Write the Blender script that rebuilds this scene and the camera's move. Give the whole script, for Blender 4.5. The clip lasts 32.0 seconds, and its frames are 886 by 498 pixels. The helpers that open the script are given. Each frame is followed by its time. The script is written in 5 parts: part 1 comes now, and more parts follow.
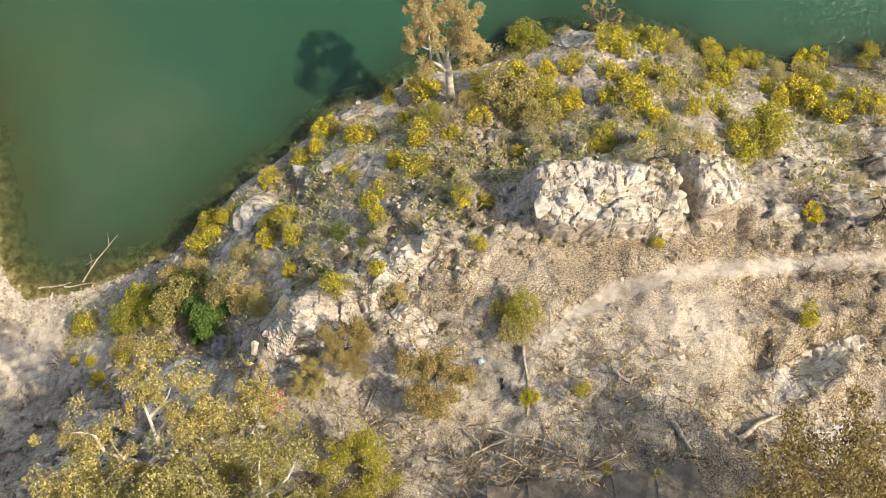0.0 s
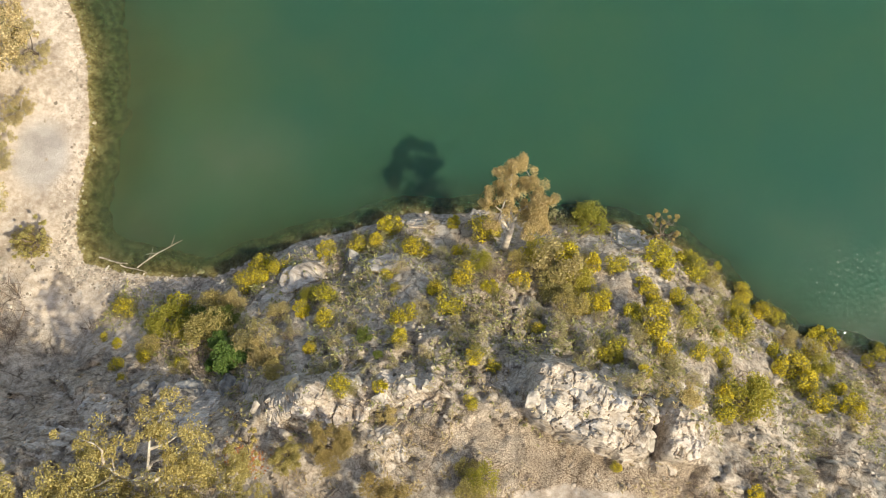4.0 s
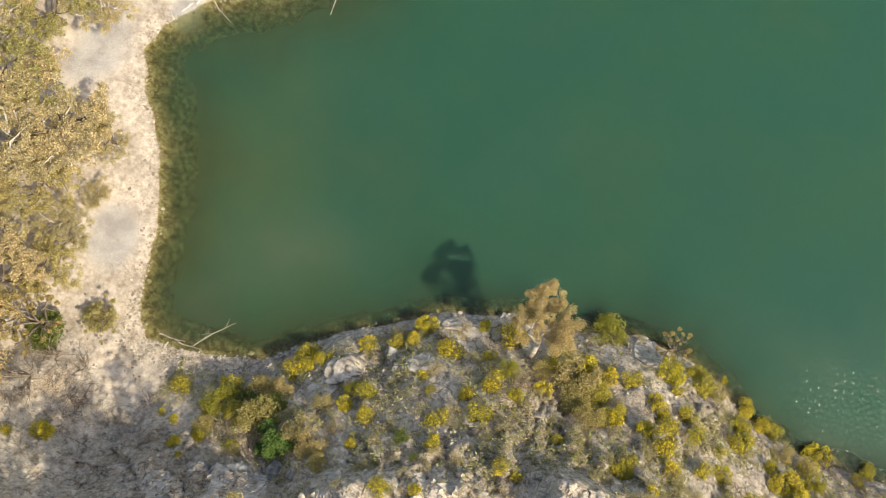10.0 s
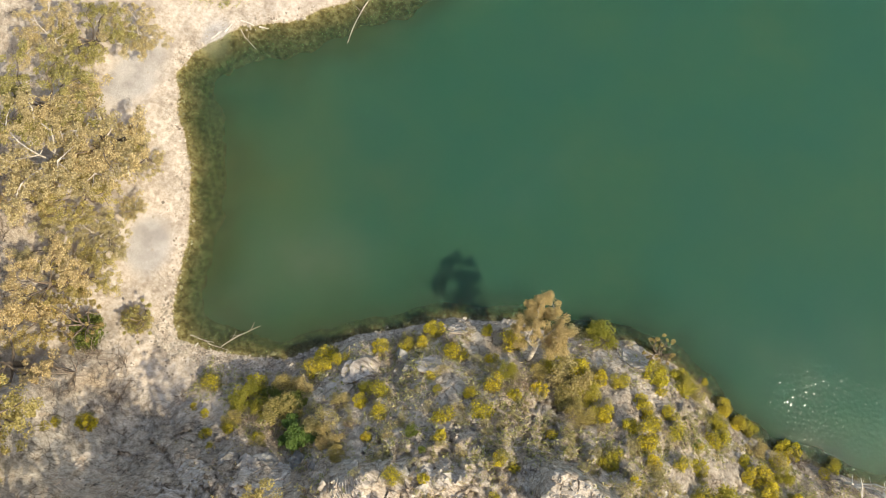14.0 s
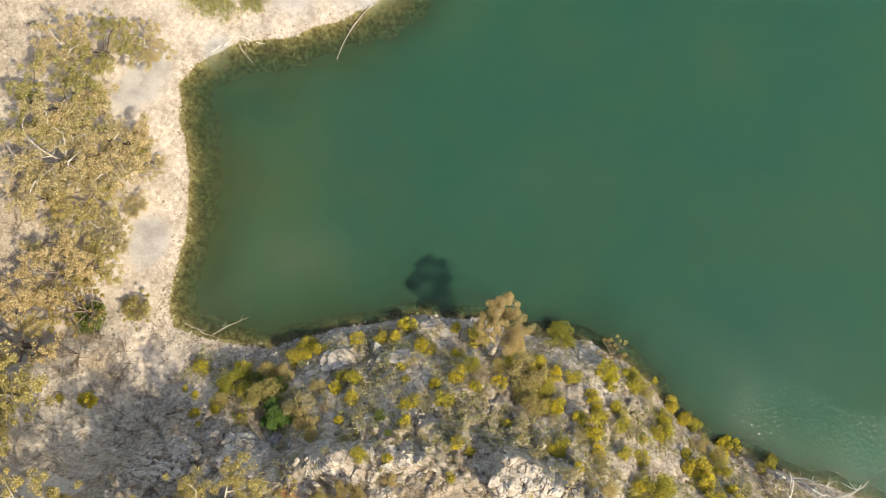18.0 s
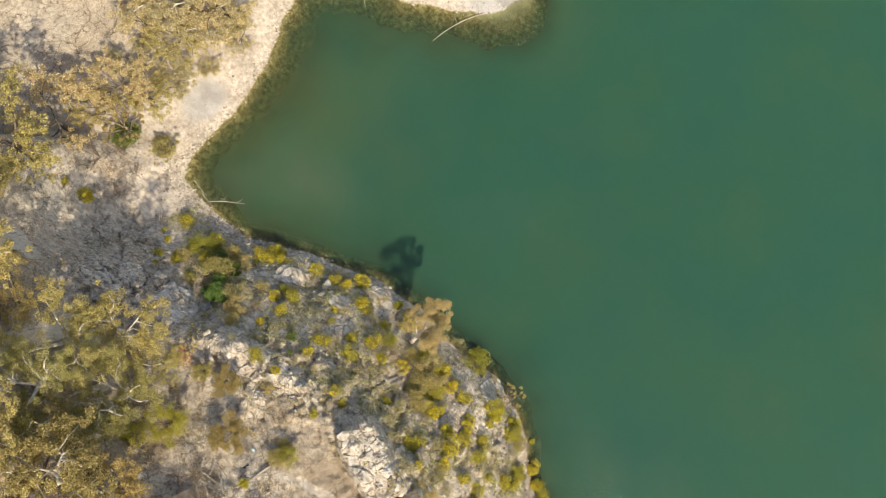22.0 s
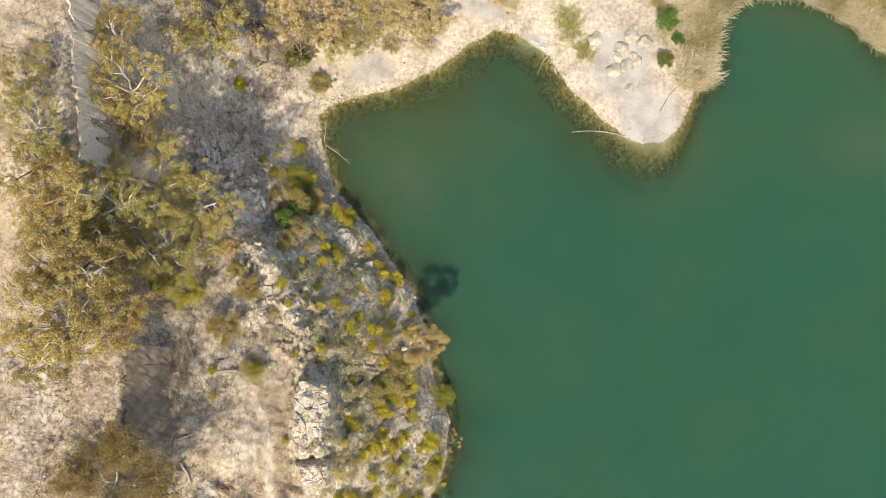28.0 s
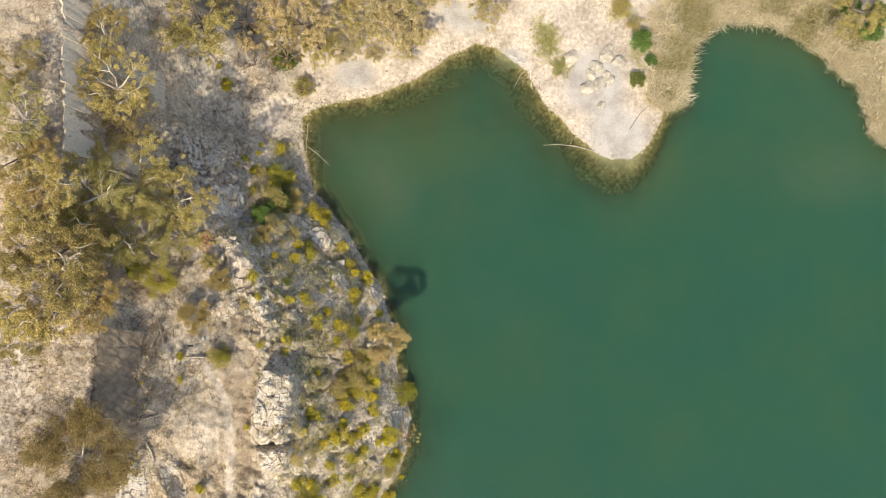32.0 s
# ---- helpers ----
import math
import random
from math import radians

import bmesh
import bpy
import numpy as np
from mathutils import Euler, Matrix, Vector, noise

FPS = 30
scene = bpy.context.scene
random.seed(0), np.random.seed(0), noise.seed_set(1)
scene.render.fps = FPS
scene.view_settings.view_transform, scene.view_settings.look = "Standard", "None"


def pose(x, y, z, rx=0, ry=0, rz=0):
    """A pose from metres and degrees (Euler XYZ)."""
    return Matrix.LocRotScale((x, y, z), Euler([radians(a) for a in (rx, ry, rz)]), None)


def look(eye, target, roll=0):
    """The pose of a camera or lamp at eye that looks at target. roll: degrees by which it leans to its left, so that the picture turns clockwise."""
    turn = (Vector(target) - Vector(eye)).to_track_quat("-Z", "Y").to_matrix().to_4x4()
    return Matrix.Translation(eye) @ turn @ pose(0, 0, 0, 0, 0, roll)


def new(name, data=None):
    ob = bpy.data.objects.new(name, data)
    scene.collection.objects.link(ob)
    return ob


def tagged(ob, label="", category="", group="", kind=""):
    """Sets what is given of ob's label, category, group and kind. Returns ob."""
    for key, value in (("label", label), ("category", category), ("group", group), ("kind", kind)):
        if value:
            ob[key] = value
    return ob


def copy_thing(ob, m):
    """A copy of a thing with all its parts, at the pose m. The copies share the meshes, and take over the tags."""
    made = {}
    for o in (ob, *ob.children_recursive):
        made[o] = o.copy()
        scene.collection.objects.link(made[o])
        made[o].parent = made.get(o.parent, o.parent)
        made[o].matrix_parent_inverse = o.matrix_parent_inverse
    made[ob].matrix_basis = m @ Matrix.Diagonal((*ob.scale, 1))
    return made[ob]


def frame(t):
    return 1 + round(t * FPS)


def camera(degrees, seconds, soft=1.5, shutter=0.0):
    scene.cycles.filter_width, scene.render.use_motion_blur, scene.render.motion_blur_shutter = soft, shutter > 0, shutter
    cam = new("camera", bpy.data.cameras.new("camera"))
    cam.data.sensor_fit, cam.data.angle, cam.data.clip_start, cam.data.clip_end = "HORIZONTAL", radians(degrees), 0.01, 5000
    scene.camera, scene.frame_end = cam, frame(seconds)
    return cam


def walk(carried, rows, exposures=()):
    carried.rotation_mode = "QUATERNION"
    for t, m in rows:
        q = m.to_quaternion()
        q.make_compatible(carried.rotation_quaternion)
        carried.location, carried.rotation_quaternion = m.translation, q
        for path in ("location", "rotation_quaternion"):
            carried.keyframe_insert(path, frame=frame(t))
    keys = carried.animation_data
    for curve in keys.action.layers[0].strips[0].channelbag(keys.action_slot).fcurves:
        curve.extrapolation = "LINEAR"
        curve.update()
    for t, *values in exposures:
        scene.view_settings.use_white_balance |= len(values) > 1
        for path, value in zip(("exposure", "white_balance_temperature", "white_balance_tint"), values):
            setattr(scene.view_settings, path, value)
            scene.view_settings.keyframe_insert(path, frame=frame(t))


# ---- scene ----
cam = camera(55.3, 32.0, 0.5)
# seconds, x, y, z, tilt off straight down, roll, heading
PATH = [
    (0.0, 0.000, 0.000, 53.000, 7.393, 1.063, 0.034),
    (0.5, 0.054, 0.853, 53.905, 7.471, 0.983, -0.166),
    (1.0, 0.071, 1.697, 54.773, 7.578, 0.871, 0.171),
    (1.5, 0.030, 2.495, 55.603, 7.757, 0.652, 2.461),
    (2.0, 0.135, 3.348, 56.444, 7.948, 0.159, 14.727),
    (2.5, -0.108, 4.099, 57.273, 8.068, -0.070, 18.803),
    (3.0, -0.454, 4.836, 58.071, 8.209, -0.192, 20.525),
    (3.5, -0.875, 5.571, 58.834, 8.294, -0.307, 22.219),
    (5.5, -2.526, 8.001, 61.894, 8.746, -0.289, 23.496),
    (6.0, -2.985, 8.649, 62.658, 8.781, -0.263, 23.838),
    (6.5, -3.512, 9.255, 63.436, 8.781, -0.290, 24.245),
    (7.0, -4.073, 9.773, 64.336, 8.823, -0.321, 24.490),
    (7.5, -4.611, 10.343, 65.127, 8.890, -0.325, 24.845),
    (8.0, -5.057, 10.932, 65.587, 9.028, -0.341, 25.774),
    (8.5, -5.241, 10.970, 65.757, 8.980, -0.347, 26.057),
    (9.0, -5.434, 10.916, 65.806, 9.005, -0.327, 26.234),
    (9.5, -5.525, 10.852, 65.834, 9.007, -0.309, 26.583),
    (10.0, -5.534, 10.827, 66.073, 9.002, -0.272, 26.831),
    (10.5, -5.548, 10.831, 66.773, 8.988, -0.241, 27.072),
    (11.0, -5.568, 10.862, 67.531, 8.948, -0.213, 27.288),
    (11.5, -5.608, 10.907, 68.245, 8.887, -0.186, 27.435),
    (12.0, -5.656, 10.975, 69.028, 8.812, -0.167, 27.681),
    (12.5, -5.740, 11.030, 69.889, 8.723, -0.165, 27.856),
    (13.0, -5.857, 11.082, 70.831, 8.638, -0.186, 28.006),
    (13.5, -6.047, 11.096, 71.652, 8.567, -0.216, 27.469),
    (14.0, -6.194, 11.120, 72.519, 8.509, -0.243, 27.317),
    (14.5, -6.237, 11.163, 73.323, 8.486, -0.234, 27.419),
    (16.5, -5.385, 11.325, 76.533, 8.356, 0.046, 28.144),
    (17.0, -4.798, 11.508, 77.268, 8.371, 0.052, 28.448),
    (17.5, -4.028, 11.767, 78.084, 8.383, 0.069, 28.697),
    (18.0, -3.212, 12.090, 78.969, 8.402, 0.097, 28.988),
    (18.5, -2.398, 12.450, 79.889, 8.425, 0.125, 29.219),
    (19.0, -1.557, 12.818, 80.828, 8.413, 0.146, 29.430),
    (19.5, -0.812, 13.299, 81.695, 8.373, 0.197, 29.573),
    (20.0, -0.110, 13.879, 82.425, 8.271, 0.267, 29.542),
    (20.5, 0.647, 14.603, 83.169, 8.133, 0.420, 29.740),
    (21.0, 1.803, 15.710, 84.052, 8.040, 0.310, 40.429),
    (21.5, 2.632, 16.640, 85.262, 7.947, 0.179, 50.196),
    (22.0, 3.030, 17.196, 86.557, 7.787, 0.055, 59.496),
    (22.5, 2.928, 17.518, 87.575, 7.769, -0.031, 68.459),
    (23.0, 2.707, 17.512, 88.370, 7.791, 0.002, 72.123),
    (23.5, 2.638, 17.351, 89.310, 8.016, -0.020, 74.351),
    (24.0, 2.635, 17.235, 89.972, 8.178, -0.039, 78.009),
    (24.5, 2.623, 17.239, 90.692, 8.281, -0.035, 81.777),
    (25.0, 2.567, 17.294, 91.612, 8.336, -0.010, 84.727),
    (25.5, 2.470, 17.422, 92.546, 8.392, 0.171, 87.005),
    (27.5, 2.219, 19.973, 95.998, 8.523, 0.372, 92.903),
    (28.0, 2.133, 20.786, 96.747, 8.522, 0.367, 93.478),
    (28.5, 2.069, 21.713, 97.603, 8.485, 0.385, 93.921),
    (29.0, 1.983, 22.714, 98.451, 8.476, 0.409, 94.461),
    (29.5, 1.967, 23.770, 99.301, 8.503, 0.452, 94.933),
    (30.0, 2.001, 24.825, 100.084, 8.599, 0.372, 95.382),
    (30.5, 2.109, 25.507, 100.504, 8.688, 0.369, 95.665),
    (31.0, 2.238, 25.714, 100.596, 8.689, 0.548, 95.565),
    (31.5, 2.236, 25.780, 100.634, 8.701, 0.691, 95.923),
    (32.0, 2.182, 25.836, 100.652, 8.708, 0.785, 96.366),
]
walk(cam, [(t, pose(x, y, z, tilt, roll, turn)) for t, x, y, z, tilt, roll, turn in PATH],
     ((0.0, 0.62), (1.0, 0.33), (2.0, 0.35), (3.0, 0.43), (6.0, 0.46), (32.0, 0.46)))

# ---- light ----
SUN_AZ, SUN_EL = radians(-6.0), radians(49.5)
world = bpy.data.worlds.new("sky")
scene.world = world
world.use_nodes = True
wn = world.node_tree.nodes
sky = wn.new("ShaderNodeTexSky")
sky.sky_type, sky.sun_disc = "NISHITA", False
sky.sun_elevation, sky.sun_rotation = SUN_EL, radians(90) - SUN_AZ
sky.air_density, sky.dust_density, sky.ozone_density = 0.95, 2.5, 0.7
world.node_tree.links.new(sky.outputs[0], wn["Background"].inputs[0])
wn["Background"].inputs[1].default_value = 0.15
sun = new("sun", bpy.data.lights.new("sun", "SUN"))
sun.data.energy, sun.data.angle, sun.data.color = 3.6, radians(0.6), (1.0, 0.89, 0.70)
sun.matrix_world = look((0, 0, 0), (-math.cos(SUN_EL) * math.cos(SUN_AZ), -math.cos(SUN_EL) * math.sin(SUN_AZ), -math.sin(SUN_EL)))


# ---- land form ----
TABLE = np.random.RandomState(7).rand(256, 256)


def vnoise(x, y):
    """Smooth value noise, 0 to 1."""
    xi, yi = np.floor(x).astype(int), np.floor(y).astype(int)
    fx, fy = x - xi, y - yi
    fx, fy = fx * fx * (3 - 2 * fx), fy * fy * (3 - 2 * fy)
    a, b = TABLE[xi % 256, yi % 256], TABLE[(xi + 1) % 256, yi % 256]
    c, d = TABLE[xi % 256, (yi + 1) % 256], TABLE[(xi + 1) % 256, (yi + 1) % 256]
    return (a * (1 - fx) + b * fx) * (1 - fy) + (c * (1 - fx) + d * fx) * fy


def fbm(x, y, size, octaves=4, gain=0.5):
    """Noise of several scales, about -1 to 1."""
    total, amp, norm, u, v = 0.0, 1.0, 0.0, x / size, y / size
    for k in range(octaves):
        total = total + amp * (2 * vnoise(u + 17.3 * k, v - 9.1 * k) - 1)
        norm += amp
        amp *= gain
        u, v = u * 1.6 - v * 1.2, u * 1.2 + v * 1.6
    return total / norm


def ridged(x, y, size, octaves=3):
    total, amp, norm, u, v = 0.0, 1.0, 0.0, x / size, y / size
    for k in range(octaves):
        total = total + amp * (1 - np.abs(2 * vnoise(u + 31.7 * k, v + 5.3 * k) - 1) * 1.6)
        norm += amp
        amp *= 0.5
        u, v = u * 1.6 - v * 1.2, u * 1.2 + v * 1.6
    return total / norm


def blocks(x, y, size, tilt=0.6):
    """Broken rock: cells, each a tilted plane of its own height, and the cracks between them (0 in a crack)."""
    u, v = x / size, y / size
    iu, iv = np.floor(u).astype(int), np.floor(v).astype(int)
    first, second, top = np.full(u.shape, 9.0), np.full(u.shape, 9.0), np.zeros(u.shape)
    for a in (-1, 0, 1):
        for b in (-1, 0, 1):
            cu, cv = (iu + a) % 256, (iv + b) % 256
            du = u - (iu + a + 0.15 + 0.7 * TABLE[cu, cv])
            dv = v - (iv + b + 0.15 + 0.7 * TABLE[cv, (cu + 91) % 256])
            far = np.hypot(du, dv)
            h = 2 * TABLE[(cu + 37) % 256, (cv + 11) % 256] - 1
            plane = h + tilt * ((2 * TABLE[(cu + 5) % 256, (cv + 77) % 256] - 1) * du + (2 * TABLE[(cu + 60) % 256, (cv + 3) % 256] - 1) * dv) * 2
            nearer = far < first
            second = np.where(nearer, first, np.minimum(second, far))
            top = np.where(nearer, plane, top)
            first = np.where(nearer, far, first)
    return top, np.clip((second - first) / 0.12, 0, 1)


def step(a, b, x):
    t = np.clip((x - a) / (b - a), 0, 1)
    return t * t * (3 - 2 * t)


# The water's edge, with the land on the right hand.
SHORE = [(400, 60), (120, 24), (60, 22), (33, 20.3), (26, 19), (21.3, 18.4), (18.1, 18.7), (14.5, 20.2), (10.5, 21.2), (6.5, 21.1), (2, 19),
         (-3, 18.1), (-8, 15.6), (-11.2, 13), (-14.2, 10.6), (-16.4, 8.4), (-18.6, 6.3), (-22.6, 4.5), (-27.4, 3.5), (-28.6, 4.6), (-30, 7.9),
         (-31, 12), (-34, 17.6), (-37.2, 21.2), (-39.3, 24.2), (-39, 26.6), (-36.4, 30.5), (-33, 32.6), (-29.1, 36.7), (-26.9, 39.9), (-26.2, 42),
         (-26.5, 44.4), (-28.6, 46.5), (-33.6, 48.2), (-34.2, 49.8), (-42, 50.3), (-45.6, 54), (-46.2, 60), (-44.6, 64.2), (-41, 69), (-39, 72), (-33, 73.6),
         (-26, 84), (-10, 130), (60, 400)]


def shore_distance(x, y):
    """Metres to the water's edge: plus on land, minus in the lake."""
    best, sign = np.full(x.shape, 1e9), np.zeros(x.shape)
    crossings = np.zeros(x.shape, int)
    ring = SHORE + [(3000, 3000)]
    for k, (ax, ay) in enumerate(ring):
        bx, by = ring[(k + 1) % len(ring)]
        dx, dy = bx - ax, by - ay
        t = np.clip(((x - ax) * dx + (y - ay) * dy) / (dx * dx + dy * dy), 0, 1)
        if k < len(SHORE) - 1:
            best = np.minimum(best, np.hypot(x - ax - t * dx, y - ay - t * dy))
        cross = (ay > y) != (by > y)
        crossings += cross & (x < ax + (y - ay) / (dy if dy else 1e-9) * dx)
    return np.where(crossings % 2 == 1, -best, best)


def bump(x, y, cx, cy, rx, ry, turn=0.0):
    """A soft mound: 1 in the middle, 0 past its radii."""
    c, s = math.cos(radians(turn)), math.sin(radians(turn))
    u, v = ((x - cx) * c + (y - cy) * s) / rx, ((y - cy) * c - (x - cx) * s) / ry
    return step(1, 0, np.hypot(u, v))


def block(x, y, cx, cy, rx, ry, turn=0.0, edge=0.25):
    """A steep-sided mass with a flat top."""
    c, s = math.cos(radians(turn)), math.sin(radians(turn))
    u, v = ((x - cx) * c + (y - cy) * s) / rx, ((y - cy) * c - (x - cx) * s) / ry
    n = 0.18 * fbm(x, y, 1.6, 3)
    return step(1, 1 - edge, (np.abs(u) ** 4 + np.abs(v) ** 4) ** 0.25 + n)


TRAIL = [(2.6, 0.2), (4.6, 1.2), (5.5, 2.1), (7.3, 3.1), (10.1, 4.0), (12.4, 4.2), (15.4, 4.3), (19.2, 4.7), (26, 5.0)]


def trail_share(x, y):
    """1 on the trodden path, 0 off it."""
    far = np.full(x.shape, 9.0)
    for (ax, ay), (bx, by) in zip(TRAIL[:-1], TRAIL[1:]):
        t = np.clip(((x - ax) * (bx - ax) + (y - ay) * (by - ay)) / ((bx - ax) ** 2 + (by - ay) ** 2), 0, 1)
        far = np.minimum(far, np.hypot(x - ax - t * (bx - ax), y - ay - t * (by - ay)))
    return step(0.52, 0.2, far + 0.22 * fbm(x, y, 0.8, 2)) * step(2.6, 4.6, x)


def hill_share(x, y):
    """1 on the quarry side, 0 on the low beach."""
    line = x - (-30.7 + (y - 1.4) / 1.75) + 0.9 * fbm(x, y, 5, 2)
    west = step(-3.0, 1.2, line) * step(5.0, 2.5, y)
    return np.where(x > -27, step(34, 28, y), np.maximum(west, step(-13.0, -18.0, y + 1.5 * fbm(x, y, 7, 2))))


def cliff_distance(x, y):
    """Metres out from the foot of the upper rock wall, minus behind its edge."""
    edge = np.interp(x, [-80, -27, -13, -4, 2, 9, 20, 45], [-25, -13.8, -11.3, -9.0, -6.9, -6.0, -6.2, -7])
    smooth = step(0.2, 1.4, x) * step(10.4, 9.2, x)
    return y - edge + (1 - 0.9 * smooth) * (0.5 * fbm(x, y, 6, 2) + 0.3 * fbm(x + 40, y * 0.3, 1.6, 2))


def height(x, y):
    """The land's height over the water."""
    x, y = np.asarray(x, float), np.asarray(y, float)
    d = shore_distance(x, y) + 0.35 * fbm(x, y, 2.2, 3)
    land = np.maximum(d, 0)
    west = step(-13, -21, x)
    lower = np.interp(land, [0, 0.6, 4, 8, 11.5, 17, 21, 25, 30], [0, 0.9, 4.6, 8.6, 11.9, 13.9, 16.2, 18.4, 19.5])
    lower_w = np.interp(land, [0, 1, 3, 6.5, 11, 16, 30], [0, 0.6, 2.2, 5.4, 12.5, 16.0, 18.0])
    low = lower * (1 - west) + lower_w * west
    fan = step(-20.5, -25.5, x)
    low = low * (1 - fan) + np.interp(land, [0, 1, 4, 8, 12.5, 16, 30], [0, 0.3, 1.4, 3.8, 12.0, 16.0, 18.0]) * fan
    out = cliff_distance(x, y)
    top = 21.6 + 3.9 * step(-2, -20, x) + 1.0 * fbm(x, y, 12, 3) - 0.06 * np.clip(out + 30, -60, 0)
    top = top * step(14, 9.5, x) + (low + 2.0 * step(0, -10, out)) * step(9.5, 14, x)
    reach = 1.6 + 2.8 * step(-6, -14, x)
    wall = np.clip((reach - out) / (reach + 1.5), 0, 1)
    wall = wall * (1 - 0.25 * (1 - wall) * (1 - step(-6, -14, x)))
    hill = low * (1 - wall) + np.maximum(top, low + 0.5) * wall
    # grooves that run down the wall
    hill = hill - 0.5 * wall * (1 - wall) * 4 * ridged(x * 1.0, y * 0.25, 1.3, 2)
    # pale outcrop over the path, its notch, and the jagged ridge beside the gully
    mass = block(x, y, 6.7, 7.7, 4.4, 2.0, 2)
    hill = hill * (1 - mass) + np.maximum(hill, 14.4 - 0.22 * (y - 6.2)) * mass
    mass = block(x, y, 12.3, 8.4, 1.5, 1.8)
    hill = hill * (1 - mass) + np.maximum(hill, 13.6 - 0.2 * (y - 7)) * mass
    hill = hill - 0.9 * bump(x, y, 10.9, 8.0, 0.8, 2.4)
    mass = block(x, y, -6.2, 2.8, 5.0, 1.5, 28, 0.6)
    hill = hill * (1 - mass) + np.maximum(hill, 12.0 - 0.10 * (x + 6) - 0.3 * (y - 2.8)) * mass
    hill = hill - 1.8 * bump(x, y, -14.0, 0.5, 5.0, 3.0, 15)
    hill = hill + 1.2 * bump(x, y, -13.3, 9.0, 2.2, 2.0) + 1.2 * bump(x, y, 8.4, 19.4, 1.7, 1.5)
    hill = hill - 0.7 * bump(x, y, 15.0, 0.0, 5.0, 1.3, 8) + 0.6 * bump(x, y, 15.0, 1.6, 4.5, 0.9, 8)
    hill = hill + 1.3 * bump(x, y, 16.2, -0.8, 3.2, 0.75, 33) + 1.0 * bump(x, y, 14.3, 0.2, 1.8, 0.6, 60)
    hill = hill - 0.5 * bump(x, y, -21, -4.5, 11, 5.5, 12) * ridged(x * 0.9 + 0.35 * y, y * 0.35 - 0.2 * x, 1.3, 3)
    beach = np.interp(land, [0, 1.5, 6, 14, 30, 80], [0, 0.25, 0.7, 1.4, 3.0, 7.0])
    share = hill_share(x, y)
    z = hill * share + beach * (1 - share)
    outcrop = np.clip(block(x, y, 7.5, 7.7, 6.2, 2.6) + bump(x, y, -6, 2.9, 7, 4, 28) + bump(x, y, 15, 0, 6, 2.4, 8), 0, 1)
    gully = bump(x, y, -21, -4.5, 12, 5.5, 12)
    rocky = np.clip(step(0.0, 0.5, fbm(x + 50, y, 9.0, 2) + 0.1) + outcrop + 1.4 * gully, 0, 1)
    rough = share * step(0.2, 2.5, land) * (1 - 0.85 * trail_share(x, y)) * (1 - 0.6 * bump(x, y, -4.5, -2.4, 9, 3.6, 8)) * (1 - 0.7 * step(0.5, -2, out)) * (1 - 0.35 * step(11, 14, land) * (1 - step(-13, -17, x)))
    face = wall * (1 - wall) * 4
    wx, wy = x + 0.25 * fbm(x, y, 1.1, 2), y + 0.25 * fbm(x + 30, y, 1.1, 2)
    big, gap1 = blocks(wx, wy * 1.3, 1.7)
    small, gap2 = blocks(wx + 40, wy, 0.62)
    z = z + rough * (1 - 0.8 * face) * (0.40 * fbm(x, y, 4.5, 3) + (0.22 + 0.5 * rocky - 0.3 * outcrop) * 0.55 * big - 0.3 * rocky * (1 - gap1) * (1 - 0.5 * outcrop))
    z = z + rough * (1 - 0.7 * face) * ((0.08 + 0.16 * rocky) * small - 0.12 * rocky * (1 - gap2))
    q = z / 0.6 + 0.5 * fbm(x, y, 3.0, 2)
    z = z + rough * rocky * (1 - face) * 0.8 * 0.6 * (np.floor(q) + step(0.3, 0.7, q - np.floor(q)) - q)
    z = z + (0.03 + 0.10 * rough) * fbm(x, y, 0.6, 3) + 0.30 * share * step(0, 0.8, land) * fbm(x, y, 1.5, 3)
    out_d = -np.minimum(d, 0)
    low_side = np.maximum(step(-21, -30, x), step(24, 34, y) * step(-8, -24, x))
    shelf = 0.34 + 0.30 * np.clip(fbm(x + 11, y, 7, 2) + 0.2, 0, 1) + 0.9 * bump(x, y, -25.0, 42.0, 6, 7) + 0.42 * low_side * (1 - 0.75 * step(45.5, 48.5, y + 0.3 * (x + 27))) - 0.2 * step(46.5, 48.5, y)
    bed = -np.interp(out_d / shelf, [0, 0.5, 2.2, 5, 9, 14, 25], [0.0, 0.16, 0.42, 0.85, 1.6, 3.2, 8.0]) + 0.16 * fbm(x, y, 1.6, 4)
    bed = np.minimum(bed, -0.03)
    return np.where(d >= 0, z, bed)


# ---- materials ----
def material(name):
    m = bpy.data.materials.new(name)
    m.use_nodes = True
    return m, m.node_tree.nodes, m.node_tree.links, m.node_tree.nodes["Principled BSDF"]


def ramp(nodes, stops, mode="LINEAR"):
    r = nodes.new("ShaderNodeValToRGB")
    r.color_ramp.interpolation = mode
    e = r.color_ramp.elements
    while len(e) < len(stops):
        e.new(0.5)
    for el, (p, c) in zip(e, stops):
        el.position, el.color = p, (*c, 1)
    return r


def noise_node(nodes, links, scale, detail=4.0, vector=None, rough=0.55, kind="ShaderNodeTexNoise"):
    n = nodes.new(kind)
    n.inputs["Scale"].default_value = scale
    if "Detail" in n.inputs:
        n.inputs["Detail"].default_value = detail
    if "Roughness" in n.inputs:
        n.inputs["Roughness"].default_value = rough
    if vector is not None:
        links.new(vector, n.inputs["Vector"])
    return n


